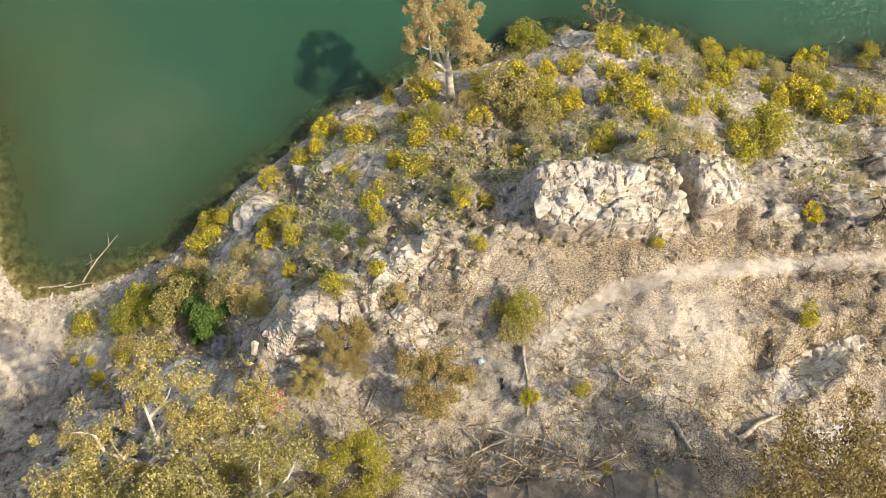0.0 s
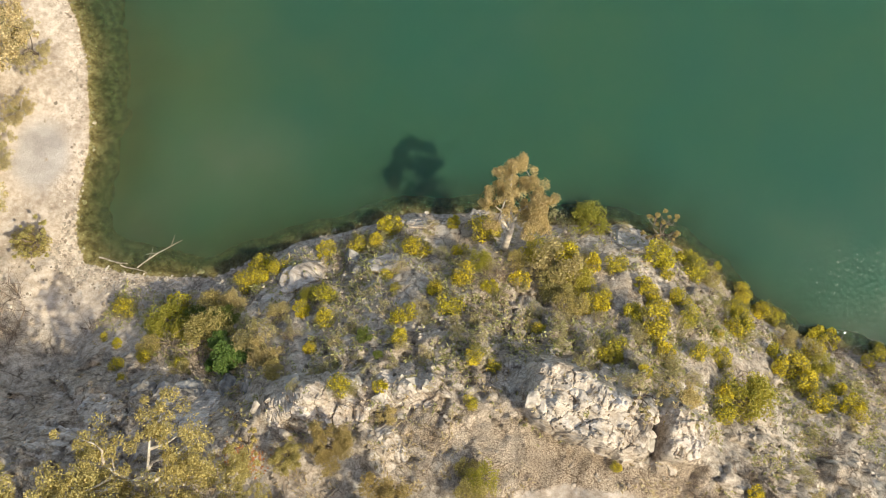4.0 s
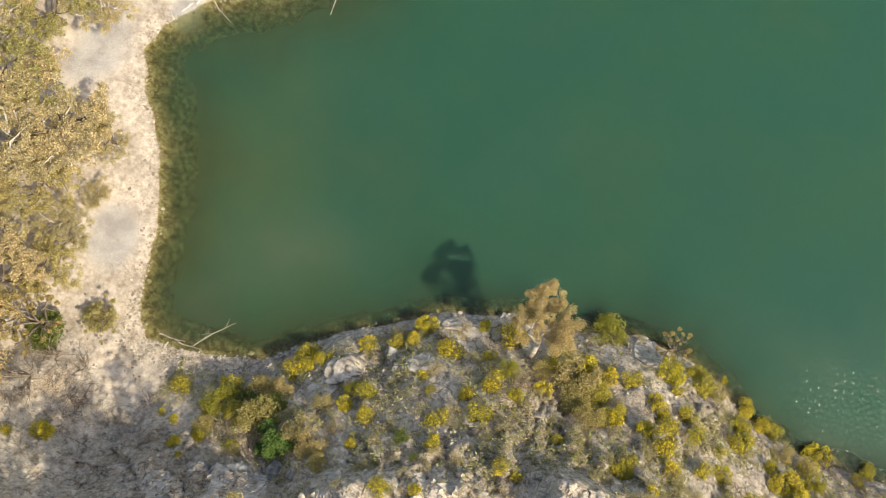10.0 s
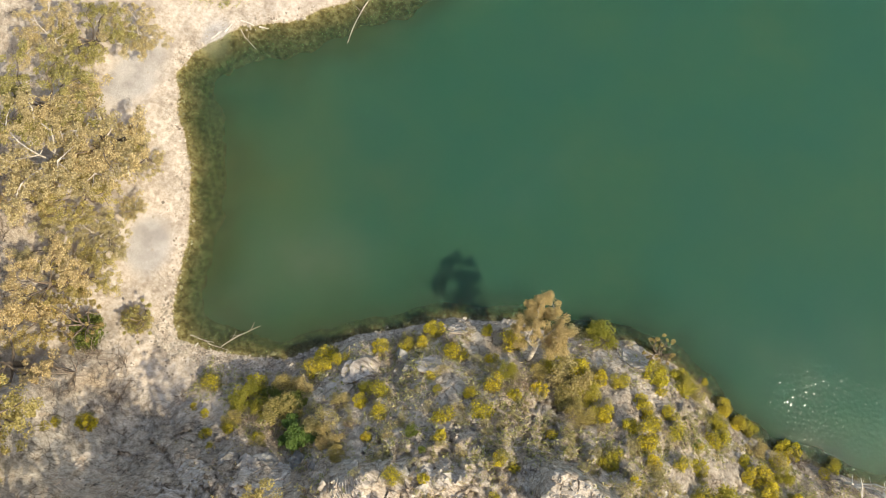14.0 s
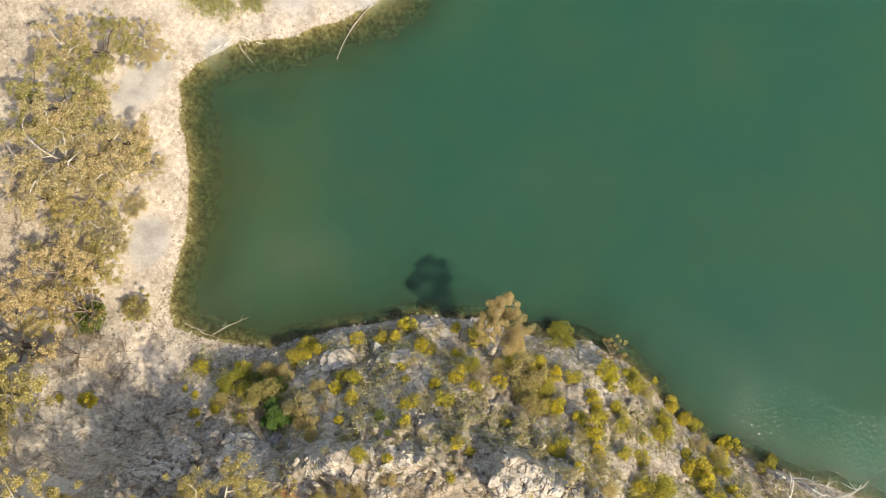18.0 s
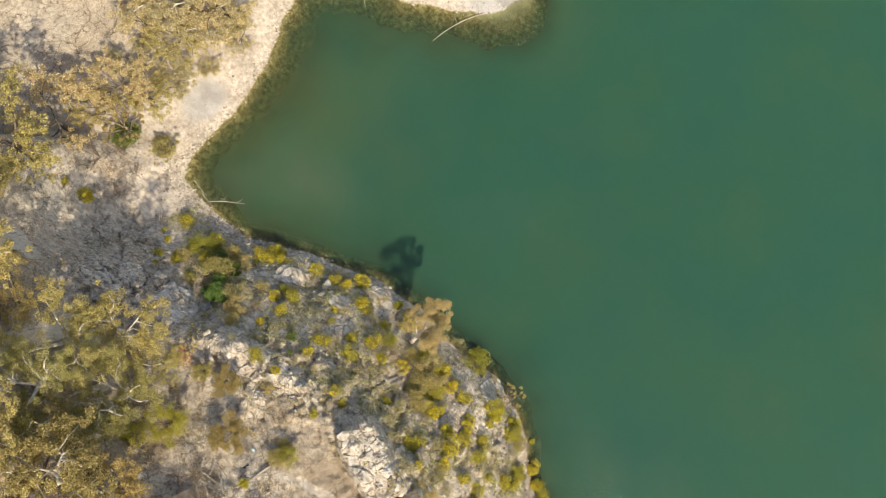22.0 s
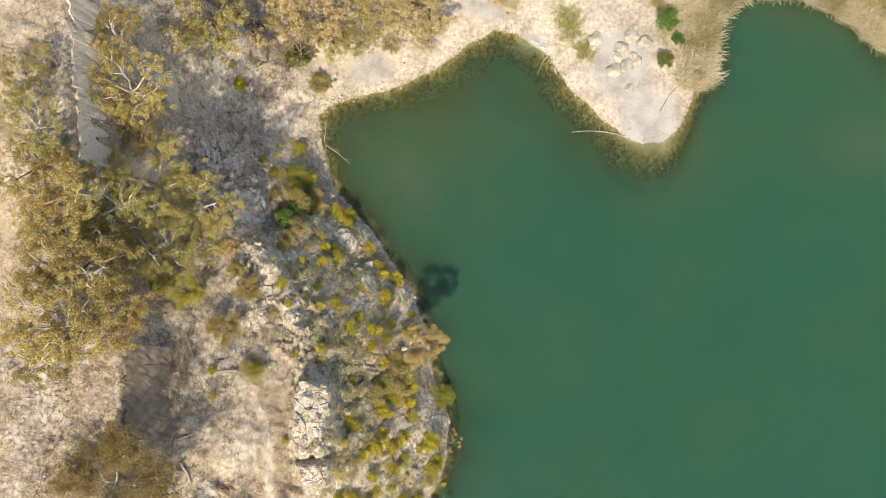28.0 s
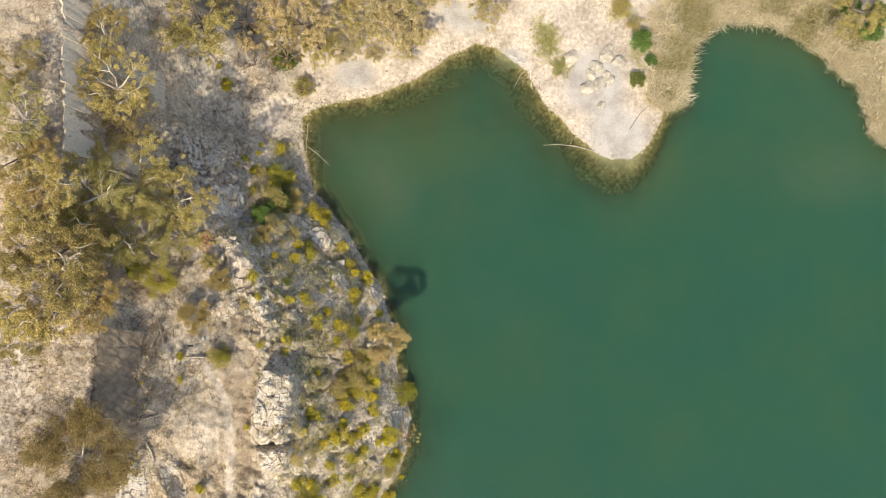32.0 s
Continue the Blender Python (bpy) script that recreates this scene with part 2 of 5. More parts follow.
def mixed(nodes, links, fac, a, b, blend="MIX"):
    m = nodes.new("ShaderNodeMix")
    m.data_type, m.blend_type = "RGBA", blend
    for sock, v in ((m.inputs[0], fac), (m.inputs[6], a), (m.inputs[7], b)):
        if hasattr(v, "links"):
            links.new(v, sock)
        elif isinstance(v, tuple):
            sock.default_value = (*v, 1)
        else:
            sock.default_value = v
    return m.outputs[2]


def simple(name, dark, light, scale=6.0, rough=0.8, bump_h=0.0, bump_scale=30.0, island=0.0):
    """A plain matter in two tones, with grain."""
    m, n, l, p = material(name)
    co = n.new("ShaderNodeTexCoord")
    a = noise_node(n, l, scale, 5, co.outputs["Object"])
    r = ramp(n, [(0.35, dark), (0.68, light)])
    l.new(a.outputs[0], r.inputs[0])
    col = r.outputs[0]
    if island:
        g = n.new("ShaderNodeNewGeometry")
        r2 = ramp(n, [(0.0, (1 - island,) * 3), (1.0, (1 + island,) * 3)])
        l.new(g.outputs["Random Per Island"], r2.inputs[0])
        col = mixed(n, l, 1.0, col, r2.outputs[0], "MULTIPLY")
    oi = n.new("ShaderNodeObjectInfo")
    r3 = ramp(n, [(0.0, (0.86, 0.88, 0.84)), (1.0, (1.12, 1.08, 1.0))])
    l.new(oi.outputs["Random"], r3.inputs[0])
    col = mixed(n, l, 1.0, col, r3.outputs[0], "MULTIPLY")
    l.new(col, p.inputs["Base Color"])
    p.inputs["Roughness"].default_value = rough
    p.inputs["Specular IOR Level"].default_value = 0.25
    if bump_h:
        b = n.new("ShaderNodeBump")
        k = noise_node(n, l, bump_scale, 4, co.outputs["Object"])
        b.inputs["Strength"].default_value, b.inputs["Distance"].default_value = 0.8, bump_h
        l.new(k.outputs[0], b.inputs["Height"])
        l.new(b.outputs[0], p.inputs["Normal"])
    return m


def ground_material():
    """Pale quarry clay and rock, with brown litter, grey shale and wet shore stone."""
    m, n, l, p = material("quarry_ground")
    co = n.new("ShaderNodeTexCoord").outputs["Object"]
    at = n.new("ShaderNodeAttribute")
    at.attribute_name = "cover"
    sep = n.new("ShaderNodeSeparateColor")
    l.new(at.outputs["Color"], sep.inputs[0])
    big, mid = noise_node(n, l, 0.35, 6, co, 0.62), noise_node(n, l, 2.2, 7, co, 0.68)
    fine = noise_node(n, l, 14.0, 6, co, 0.7)
    rock = ramp(n, [(0.34, (0.28, 0.24, 0.185)), (0.45, (0.49, 0.43, 0.345)), (0.56, (0.63, 0.57, 0.465)), (0.68, (0.735, 0.69, 0.59))])
    l.new(mid.outputs[0], rock.inputs[0])
    shale = ramp(n, [(0.36, (0.20, 0.175, 0.14)), (0.46, (0.415, 0.37, 0.31)), (0.56, (0.54, 0.49, 0.42)), (0.66, (0.70, 0.65, 0.57))])
    l.new(mid.outputs[0], shale.inputs[0])
    litter = ramp(n, [(0.38, (0.18, 0.132, 0.09)), (0.5, (0.425, 0.345, 0.245)), (0.62, (0.63, 0.55, 0.42))])
    l.new(fine.outputs[0], litter.inputs[0])
    sand = ramp(n, [(0.34, (0.375, 0.315, 0.245)), (0.5, (0.515, 0.45, 0.365)), (0.66, (0.64, 0.59, 0.515))])
    l.new(mid.outputs[0], sand.inputs[0])
    col = mixed(n, l, sep.outputs[0], rock.outputs[0], litter.outputs[0])
    slant = n.new("ShaderNodeMapping")
    slant.inputs["Rotation"].default_value, slant.inputs["Scale"].default_value = (0, 0, 0.35), (1.0, 0.28, 0.5)
    l.new(co, slant.inputs["Vector"])
    bands = noise_node(n, l, 1.9, 7, slant.outputs[0], 0.72)
    crack = ramp(n, [(0.38, (0.42, 0.36, 0.31)), (0.47, (0.9, 0.86, 0.81)), (0.62, (1.12, 1.1, 1.06))])
    l.new(bands.outputs[0], crack.inputs[0])
    col = mixed(n, l, sep.outputs[1], col, mixed(n, l, 1.0, shale.outputs[0], crack.outputs[0], "MULTIPLY"))
    col = mixed(n, l, sep.outputs[2], col, sand.outputs[0])
    gravel = ramp(n, [(0.36, (0.31, 0.30, 0.28)), (0.5, (0.42, 0.40, 0.37)), (0.64, (0.55, 0.53, 0.50))])
    l.new(fine.outputs[0], gravel.inputs[0])
    col = mixed(n, l, at.outputs["Alpha"], col, gravel.outputs[0])
    stain = ramp(n, [(0.38, (0.78, 0.75, 0.71)), (0.58, (1.08, 1.05, 1.0))])
    l.new(big.outputs[0], stain.inputs[0])
    col = mixed(n, l, 1.0, col, stain.outputs[0], "MULTIPLY")
    speck = ramp(n, [(0.36, (0.5, 0.46, 0.42)), (0.48, (1, 1, 1)), (0.62, (1.2, 1.18, 1.14))])
    l.new(fine.outputs[0], speck.inputs[0])
    less = n.new("ShaderNodeMapRange")
    less.inputs["To Min"].default_value, less.inputs["To Max"].default_value = 0.8, 0.15
    l.new(sep.outputs[2], less.inputs["Value"])
    col = mixed(n, l, less.outputs[0], col, speck.outputs[0], "MULTIPLY")
    # cracks between the blocks of rock
    bent_co = n.new("ShaderNodeVectorMath")
    bent_co.operation = "ADD"
    shift = n.new("ShaderNodeVectorMath")
    shift.operation, shift.inputs[3].default_value = "SCALE", 0.7
    l.new(mid.outputs["Color"], shift.inputs[0])
    l.new(co, bent_co.inputs[0])
    l.new(shift.outputs[0], bent_co.inputs[1])
    for size, line in ((0.8, 0.05), (2.1, 0.07)):
        cells = noise_node(n, l, size, 0, bent_co.outputs[0], 0.5, "ShaderNodeTexVoronoi")
        cells.feature = "DISTANCE_TO_EDGE"
        seam = ramp(n, [(0.0, (0.30, 0.26, 0.22)), (line, (1, 1, 1))])
        l.new(cells.outputs["Distance"], seam.inputs[0])
        where = ramp(n, [(0.46, (0, 0, 0)), (0.58, (0.85, 0.85, 0.85))])
        l.new(noise_node(n, l, 0.5 * size, 3, co).outputs[0], where.inputs[0])
        off_sand = mixed(n, l, sep.outputs[2], where.outputs[0], (0.0, 0.0, 0.0))
        col = mixed(n, l, off_sand, col, seam.outputs[0], "MULTIPLY")
    # algae and silt below the water line
    pos = n.new("ShaderNodeSeparateXYZ")
    l.new(n.new("ShaderNodeNewGeometry").outputs["Position"], pos.inputs[0])
    algae = ramp(n, [(0.36, (0.07, 0.062, 0.026)), (0.5, (0.14, 0.118, 0.05)), (0.64, (0.26, 0.215, 0.10))])
    l.new(mid.outputs[0], algae.inputs[0])
    silt = ramp(n, [(0.40, (0.20, 0.15, 0.085)), (0.5, (0.36, 0.28, 0.17)), (0.60, (0.52, 0.43, 0.29))])
    l.new(mid.outputs[0], silt.inputs[0])
    under = col
    for deep, shallow, tone in ((-0.04, 0.06, silt), (-0.42, -0.08, algae)):
        wet = n.new("ShaderNodeMapRange")
        wet.inputs["From Min"].default_value, wet.inputs["From Max"].default_value = shallow, deep
        l.new(pos.outputs[2], wet.inputs["Value"])
        clean = n.new("ShaderNodeMath")
        clean.operation = "MULTIPLY_ADD"
        clean.inputs[1].default_value, clean.inputs[2].default_value = -0.85, 1.0
        l.new(at.outputs["Alpha"], clean.inputs[0])
        both = n.new("ShaderNodeMath")
        both.operation = "MULTIPLY"
        l.new(clean.outputs[0], both.inputs[0])
        l.new(wet.outputs[0], both.inputs[1])
        under = mixed(n, l, both.outputs[0], under, tone.outputs[0])
    col = under
    l.new(col, p.inputs["Base Color"])
    p.inputs["Roughness"].default_value, p.inputs["Specular IOR Level"].default_value = 0.92, 0.15
    b1, b2 = n.new("ShaderNodeBump"), n.new("ShaderNodeBump")
    b1.inputs["Strength"].default_value, b1.inputs["Distance"].default_value = 1.0, 0.22
    b2.inputs["Strength"].default_value, b2.inputs["Distance"].default_value = 1.0, 0.07
    l.new(mid.outputs[0], b1.inputs["Height"])
    l.new(fine.outputs[0], b2.inputs["Height"])
    calm = n.new("ShaderNodeMapRange")
    calm.inputs["To Min"].default_value, calm.inputs["To Max"].default_value = 1.0, 0.15
    l.new(sep.outputs[2], calm.inputs["Value"])
    l.new(calm.outputs[0], b1.inputs["Strength"])
    l.new(b1.outputs[0], b2.inputs["Normal"])
    l.new(b2.outputs[0], p.inputs["Normal"])
    return m


def water_material():
    """Green quarry water: clear over the shallow edge, murky where it is deep, with small ripples."""
    m, n, l, p = material("lake_water")
    n.remove(p)
    co = n.new("ShaderNodeTexCoord").outputs["Object"]
    at = n.new("ShaderNodeAttribute")
    at.attribute_name = "murk"
    cloud = noise_node(n, l, 0.055, 5, co, 0.6)
    ruffle = n.new("ShaderNodeAttribute")
    ruffle.attribute_name = "ruffle"
    green = ramp(n, [(0.3, (0.022, 0.081, 0.052)), (0.42, (0.024, 0.084, 0.051)), (0.54, (0.027, 0.086, 0.048)), (0.66, (0.033, 0.088, 0.046))])
    l.new(cloud.outputs[0], green.inputs[0])
    silty = n.new("ShaderNodeAttribute")
    silty.attribute_name = "silt"
    body = n.new("ShaderNodeSubsurfaceScattering")
    body.inputs["Scale"].default_value, body.inputs["Radius"].default_value = 2.0, (0.7, 0.9, 0.8)
    # milky patches, and the sky's reflection painted into the body colour
    milky_sheen = n.new("ShaderNodeAttribute")
    milky_sheen.attribute_name = "milk_sheen"
    stirred = mixed(n, l, silty.outputs["Fac"], green.outputs[0], (0.062, 0.093, 0.038))
    l.new(mixed(n, l, milky_sheen.outputs["Fac"], stirred, (0.098, 0.125, 0.080)), body.inputs[0])
    clear = n.new("ShaderNodeBsdfTransparent")
    clear.inputs[0].default_value = (0.79, 0.82, 0.64, 1)
    mix = n.new("ShaderNodeMixShader")
    l.new(at.outputs["Fac"], mix.inputs[0])
    l.new(clear.outputs[0], mix.inputs[1])
    l.new(body.outputs[0], mix.inputs[2])
    gloss = n.new("ShaderNodeBsdfGlossy")
    gloss.inputs["Roughness"].default_value = 0.06
    ripple = n.new("ShaderNodeBump")
    ripple.inputs["Strength"].default_value, ripple.inputs["Distance"].default_value = 1.0, 0.21
    l.new(ruffle.outputs["Fac"], ripple.inputs["Strength"])
    waves = noise_node(n, l, 3.0, 0.6, co, 0.5)
    l.new(waves.outputs[0], ripple.inputs["Height"])
    l.new(ripple.outputs[0], gloss.inputs["Normal"])
    fr = n.new("ShaderNodeFresnel")
    fr.inputs[0].default_value = 1.33
    top = n.new("ShaderNodeMixShader")
    l.new(fr.outputs[0], top.inputs[0])
    l.new(mix.outputs[0], top.inputs[1])
    l.new(gloss.outputs[0], top.inputs[2])
    l.new(top.outputs[0], n["Material Output"].inputs[0])
    return m


GROUND, WATER = ground_material(), water_material()


# ---- the ground and the lake ----
def spread(a, b, pitch, reach):
    """Even steps from a to b, growing to both sides as far as reach."""
    inside = list(np.arange(a, b + 1e-6, pitch))
    low, high, s = [a], [b], pitch
    while high[-1] < reach:
        s *= 1.35
        high.append(high[-1] + s)
        low.append(low[-1] - s)
    return np.array(low[:0:-1] + inside + high[1:])


def sheet(name, xs, ys, z, attribute, values, mat):
    nx, ny = len(xs), len(ys)
    gx, gy = np.meshgrid(xs, ys)
    co = np.stack([gx.ravel(), gy.ravel(), z.ravel()], 1).astype(np.float32)
    i = (np.arange(ny - 1)[:, None] * nx + np.arange(nx - 1)[None]).ravel()
    faces = np.stack([i, i + 1, i + nx + 1, i + nx], 1).astype(np.int32)
    me = bpy.data.meshes.new(name)
    me.vertices.add(len(co))
    me.vertices.foreach_set("co", co.ravel())
    me.loops.add(faces.size)
    me.loops.foreach_set("vertex_index", faces.ravel())
    me.polygons.add(len(faces))
    me.polygons.foreach_set("loop_start", np.arange(0, faces.size, 4, dtype=np.int32))
    me.polygons.foreach_set("use_smooth", np.ones(len(faces), bool))
    me.update(calc_edges=True)
    if values.ndim == 1:
        me.attributes.new(attribute, "FLOAT", "POINT").data.foreach_set("value", values.astype(np.float32))
    else:
        me.attributes.new(attribute, "FLOAT_COLOR", "POINT").data.foreach_set("color", values.astype(np.float32).ravel())
    me.materials.append(mat)
    return new(name, me)


GRAVEL = [(-33.6, 9.4, 3.0, 3.8, 20), (-42.6, 22.5, 3.0, 5.5, -10), (-35.5, 39.0, 6.0, 5.5, 0), (-37.5, 28.5, 2.0, 3.0, 30), (-28.5, 42.5, 6.0, 5.5, 0)]


def cover(x, y, z):
    """How much leaf litter, grey shale and pale sand lies on the ground."""
    d, share = shore_distance(x, y), hill_share(x, y)
    bench = step(11, 14, d)
    litter = share * np.clip(0.12 + 0.45 * bench * (0.65 + 1.45 * step(4, 11, x)) + 0.6 * step(-1.5, -3, cliff_distance(x, y)) + 1.3 * fbm(x, y, 3.2, 4), 0, 1)
    litter = litter * (1 - 0.8 * np.clip(block(x, y, 7.2, 7.7, 5.6, 2.2, 2) + bump(x, y, -6, 2.9, 6.0, 3.2, 28), 0, 1))
    clean = np.clip(block(x, y, 7.2, 7.8, 5.6, 2.4, 2) + block(x, y, -6.2, 2.8, 5.4, 1.9, 28) + bump(x, y, -6.5, -2.4, 8.5, 4.2, 8) + 0.6 * bump(x, y, 5, 13.5, 7, 4) + bump(x, y, -13.1, 6.2, 2.6, 2.2) + bump(x, y, -12.0, 9.6, 2.0, 1.8) + bump(x, y, -1.0, 16.2, 1.6, 1.4) + 0.8 * bump(x, y, -9.5, 5.0, 5, 4) + 0.6 * bump(x, y, -3.5, 9.5, 3.5, 2.5) + step(-18, -23, x) * step(9, 5, d), 0, 1)
    litter = np.clip(litter * (1 - clean) + bump(x, y, -30.5, -2.0, 4.0, 4.0) * np.clip(0.5 + 1.3 * fbm(x, y, 1.8, 3), 0, 1) + 0.7 * bump(x, y, -15, 1.0, 5, 3), 0, 1)
    clay = 0.85 * bump(x, y, -6.5, -2.3, 5.0, 2.4, 8) + 0.6 * bump(x, y, 9, 1.5, 6, 3, 10) + 0.6 * bump(x, y, 0.5, -1.6, 3.5, 1.8, 0)
    clay = np.clip(clay * (0.8 + 0.7 * fbm(x, y, 1.8, 3)), 0, 0.85)
    fan = 0.85 * step(-17, -21, x) * step(6.5, 3.5, d) * share
    shale = (1 - 0.8 * clean) * np.clip(share * (bump(x, y, -16, -4, 12, 6, 15) * 1.3 + step(3, 1, d) * 0.3 + 0.9 * fbm(x + 90, y, 5, 3) - 0.3), 0, 1)
    beach = (1 - share) * step(16, 9, d + 3 * fbm(x, y, 6, 2))
    back = (1 - share) * np.clip(step(8, 14, d) * 0.6 + 0.8 * fbm(x, y, 4, 3), 0, 1)
    trail = trail_share(x, y)
    band = (1 - share) * step(2.6, 1.2, d) * step(0.1, 0.5, d) * step(34, 30, y) * np.clip(0.5 + 1.2 * fbm(x * 3, y * 0.6, 2.0, 3), 0, 1)
    gravel = (1 - share) * np.clip(sum(bump(x + 0.8 * fbm(x, y, 3, 3), y, *g) for g in GRAVEL) * 2.2 - 0.1, 0, 1)
    streaks = 1.5 * bump(x, y, 6, -14, 20, 10, 0) * np.clip(0.75 + 1.5 * fbm(x + y, (x - y) * 4, 6.0, 3), 0, 1)
    shale = np.clip(shale + share * streaks + 0.9 * bump(x, y, 17, -5.2, 6, 2.8, 5) + 0.7 * bump(x, y, 18, -4.0, 7, 4) + 1.2 * bump(x, y, 19, 6.5, 8, 4.5) * np.clip(0.7 + fbm(x, y, 2.5, 3), 0, 1), 0, 1)
    return np.stack([np.clip(litter + 0.7 * back, 0, 1) * (1 - 0.8 * trail), shale * (1 - trail), np.clip(beach + fan + clay + 0.7 * trail - 0.55 * band, 0, 1), gravel], -1)


def graded(marks, reach):
    """Steps along an axis: marks are a start, then (end, pitch); past both ends they grow as far as reach."""
    line = [marks[0]]
    for end, pitch in marks[1:]:
        line += list(np.linspace(line[-1], end, round((end - line[-1]) / pitch) + 1)[1:])
    edge = spread(line[0], line[-1], 1.0, reach)
    return np.concatenate([edge[edge < line[0] - 1e-6], line, edge[edge > line[-1] + 1e-6]])


xs = graded([-60, (-40, 0.4), (-25, 0.24), (20, 0.155), (34, 0.3), (42, 0.6)], 2500)
ys = graded([-42, (-18, 0.4), (-8, 0.24), (20, 0.155), (50, 0.3), (80, 0.45)], 2500)
gx, gy = np.meshgrid(xs, ys)
land = height(gx, gy)
ground = sheet("ground", xs, ys, land, "cover", cover(gx.ravel(), gy.ravel(), land.ravel()), GROUND)
tagged(ground, "pale quarry ground of clay, rock and leaf litter", "ground", kind="structure")
wx, wy = spread(-50, 42, 0.6, 2400), spread(2, 82, 0.6, 2400)
hx, hy = np.meshgrid(wx, wy)
depth = np.maximum(-height(hx, hy), 0).ravel()
water = sheet("water", wx, wy, np.zeros_like(hx), "murk", 1 - np.exp(-depth / 0.66), WATER)
tagged(water, "murky green lake water with small ripples", "water", kind="structure")
ruffled = 0.1 + 0.95 * (bump(hx.ravel(), hy.ravel(), 25.5, 23.5, 11, 6, 8) + 0.6 * bump(hx.ravel(), hy.ravel(), 36, 25, 14, 7, 8))
water.data.attributes.new("ruffle", "FLOAT", "POINT").data.foreach_set("value", np.clip(ruffled, 0, 1).astype(np.float32))

wisp = 0.6 + 0.9 * fbm(hx.ravel(), hy.ravel(), 5, 4)
milk_sheen = bump(hx.ravel(), hy.ravel(), -21.0, 14.5, 8.5, 5.5, 35) + 0.6 * bump(hx.ravel(), hy.ravel(), -24.0, 8.0, 6, 4, 30) + 0.35 * bump(hx.ravel(), hy.ravel(), -7, 30, 9, 4, 60) + 0.5 * bump(hx.ravel(), hy.ravel(), -27, 68, 6, 10, 0)
# sky reflection on the right-hand water, painted as a paler tone
milk_sheen = milk_sheen + 0.3 * bump(hx.ravel(), hy.ravel(), 20, 27, 16, 8, 10)
water.data.attributes.new("milk_sheen", "FLOAT", "POINT").data.foreach_set("value", np.clip(0.55 * milk_sheen * wisp, 0, 1).astype(np.float32))
out = -shore_distance(hx.ravel(), hy.ravel())
cloudy = fbm(hx.ravel(), hy.ravel(), 9, 4)
silt = 0.55 * step(-14, -30, hx.ravel() - 0.25 * (hy.ravel() - 20)) * np.exp(-np.maximum(out, 0) / 5.5) + 0.55 * np.exp(-np.maximum(out, 0) / 2.5)
silt = silt + 0.58 * bump(hx.ravel(), hy.ravel(), -27, 16, 24, 17, 40) + 0.12 * bump(hx.ravel(), hy.ravel(), -44, 56, 14, 10)
water.data.attributes.new("silt", "FLOAT", "POINT").data.foreach_set("value", np.clip(silt * (0.8 + 0.9 * cloudy) + 0.12 * cloudy, 0, 1).astype(np.float32))


# ---- how things are made ----
def part(name, me, parent, label=""):
    """Links a mesh as one part under a thing or a part."""
    ob = new(name, me)
    ob.parent = parent
    return tagged(ob, label)


def mesh_of(name, verts, faces, mat, smooth=False):
    me = bpy.data.meshes.new(name)
    me.from_pydata([tuple(v) for v in verts], [], [tuple(f) for f in faces])
    me.materials.append(mat)
    if smooth:
        me.polygons.foreach_set("use_smooth", np.ones(len(me.polygons), bool))
    return me


def quads_mesh(name, corners, mat):
    """One mesh from an array of separate quads, n x 4 x 3."""
    n = len(corners)
    me = bpy.data.meshes.new(name)
    me.vertices.add(4 * n)
    me.vertices.foreach_set("co", corners.astype(np.float32).ravel())
    me.loops.add(4 * n)
    me.loops.foreach_set("vertex_index", np.arange(4 * n, dtype=np.int32))
    me.polygons.add(n)
    me.polygons.foreach_set("loop_start", np.arange(0, 4 * n, 4, dtype=np.int32))
    me.update(calc_edges=True)
    me.materials.append(mat)
    return me


def leaves(centres, rng, length, width, droop=0.0, up=0.5, outward=None):
    """Leaf quads round the given centres: pointed at both ends, rather facing up or, where given, outward."""
    n = len(centres)
    axis = rng.normal(size=(n, 3))
    axis[:, 2] = axis[:, 2] * (1 - up) - droop
    axis /= np.linalg.norm(axis, axis=1)[:, None]
    facing = np.array([0, 0, 1.0]) if outward is None else outward
    face = rng.normal(size=(n, 3)) * (1 - up) + facing * up
    side = np.cross(axis, face)
    side /= np.linalg.norm(side, axis=1)[:, None] + 1e-6
    ln = length * rng.uniform(0.7, 1.3, n)[:, None] / 2
    wd = width * rng.uniform(0.7, 1.3, n)[:, None] / 2
    return np.stack([centres - axis * ln, centres + side * wd, centres + axis * ln, centres - side * wd], 1)


def domes(rng, centre, size, per, flat=0.7, low=-0.25):
    """Leaf places on rounded, uneven sprays, thin in the middle, and the way each place faces."""
    n = len(centre) * per
    way = rng.normal(size=(n, 3))
    way /= np.linalg.norm(way, axis=1)[:, None]
    way[:, 2] = np.where(way[:, 2] < low, -way[:, 2], way[:, 2])
    lump = 1 + 0.22 * np.sin(5.0 * way[:, 0] + np.repeat(rng.uniform(0, 6, len(centre)), per)) * np.cos(4.0 * way[:, 1] + np.repeat(rng.uniform(0, 6, len(centre)), per))
    far = np.repeat(size, per) * lump * rng.uniform(0.25, 1.0, n) ** 0.45 * (1 + 0.12 * rng.normal(size=n))
    return np.repeat(centre, per, 0) + way * far[:, None] * np.array([1, 1, flat]), way


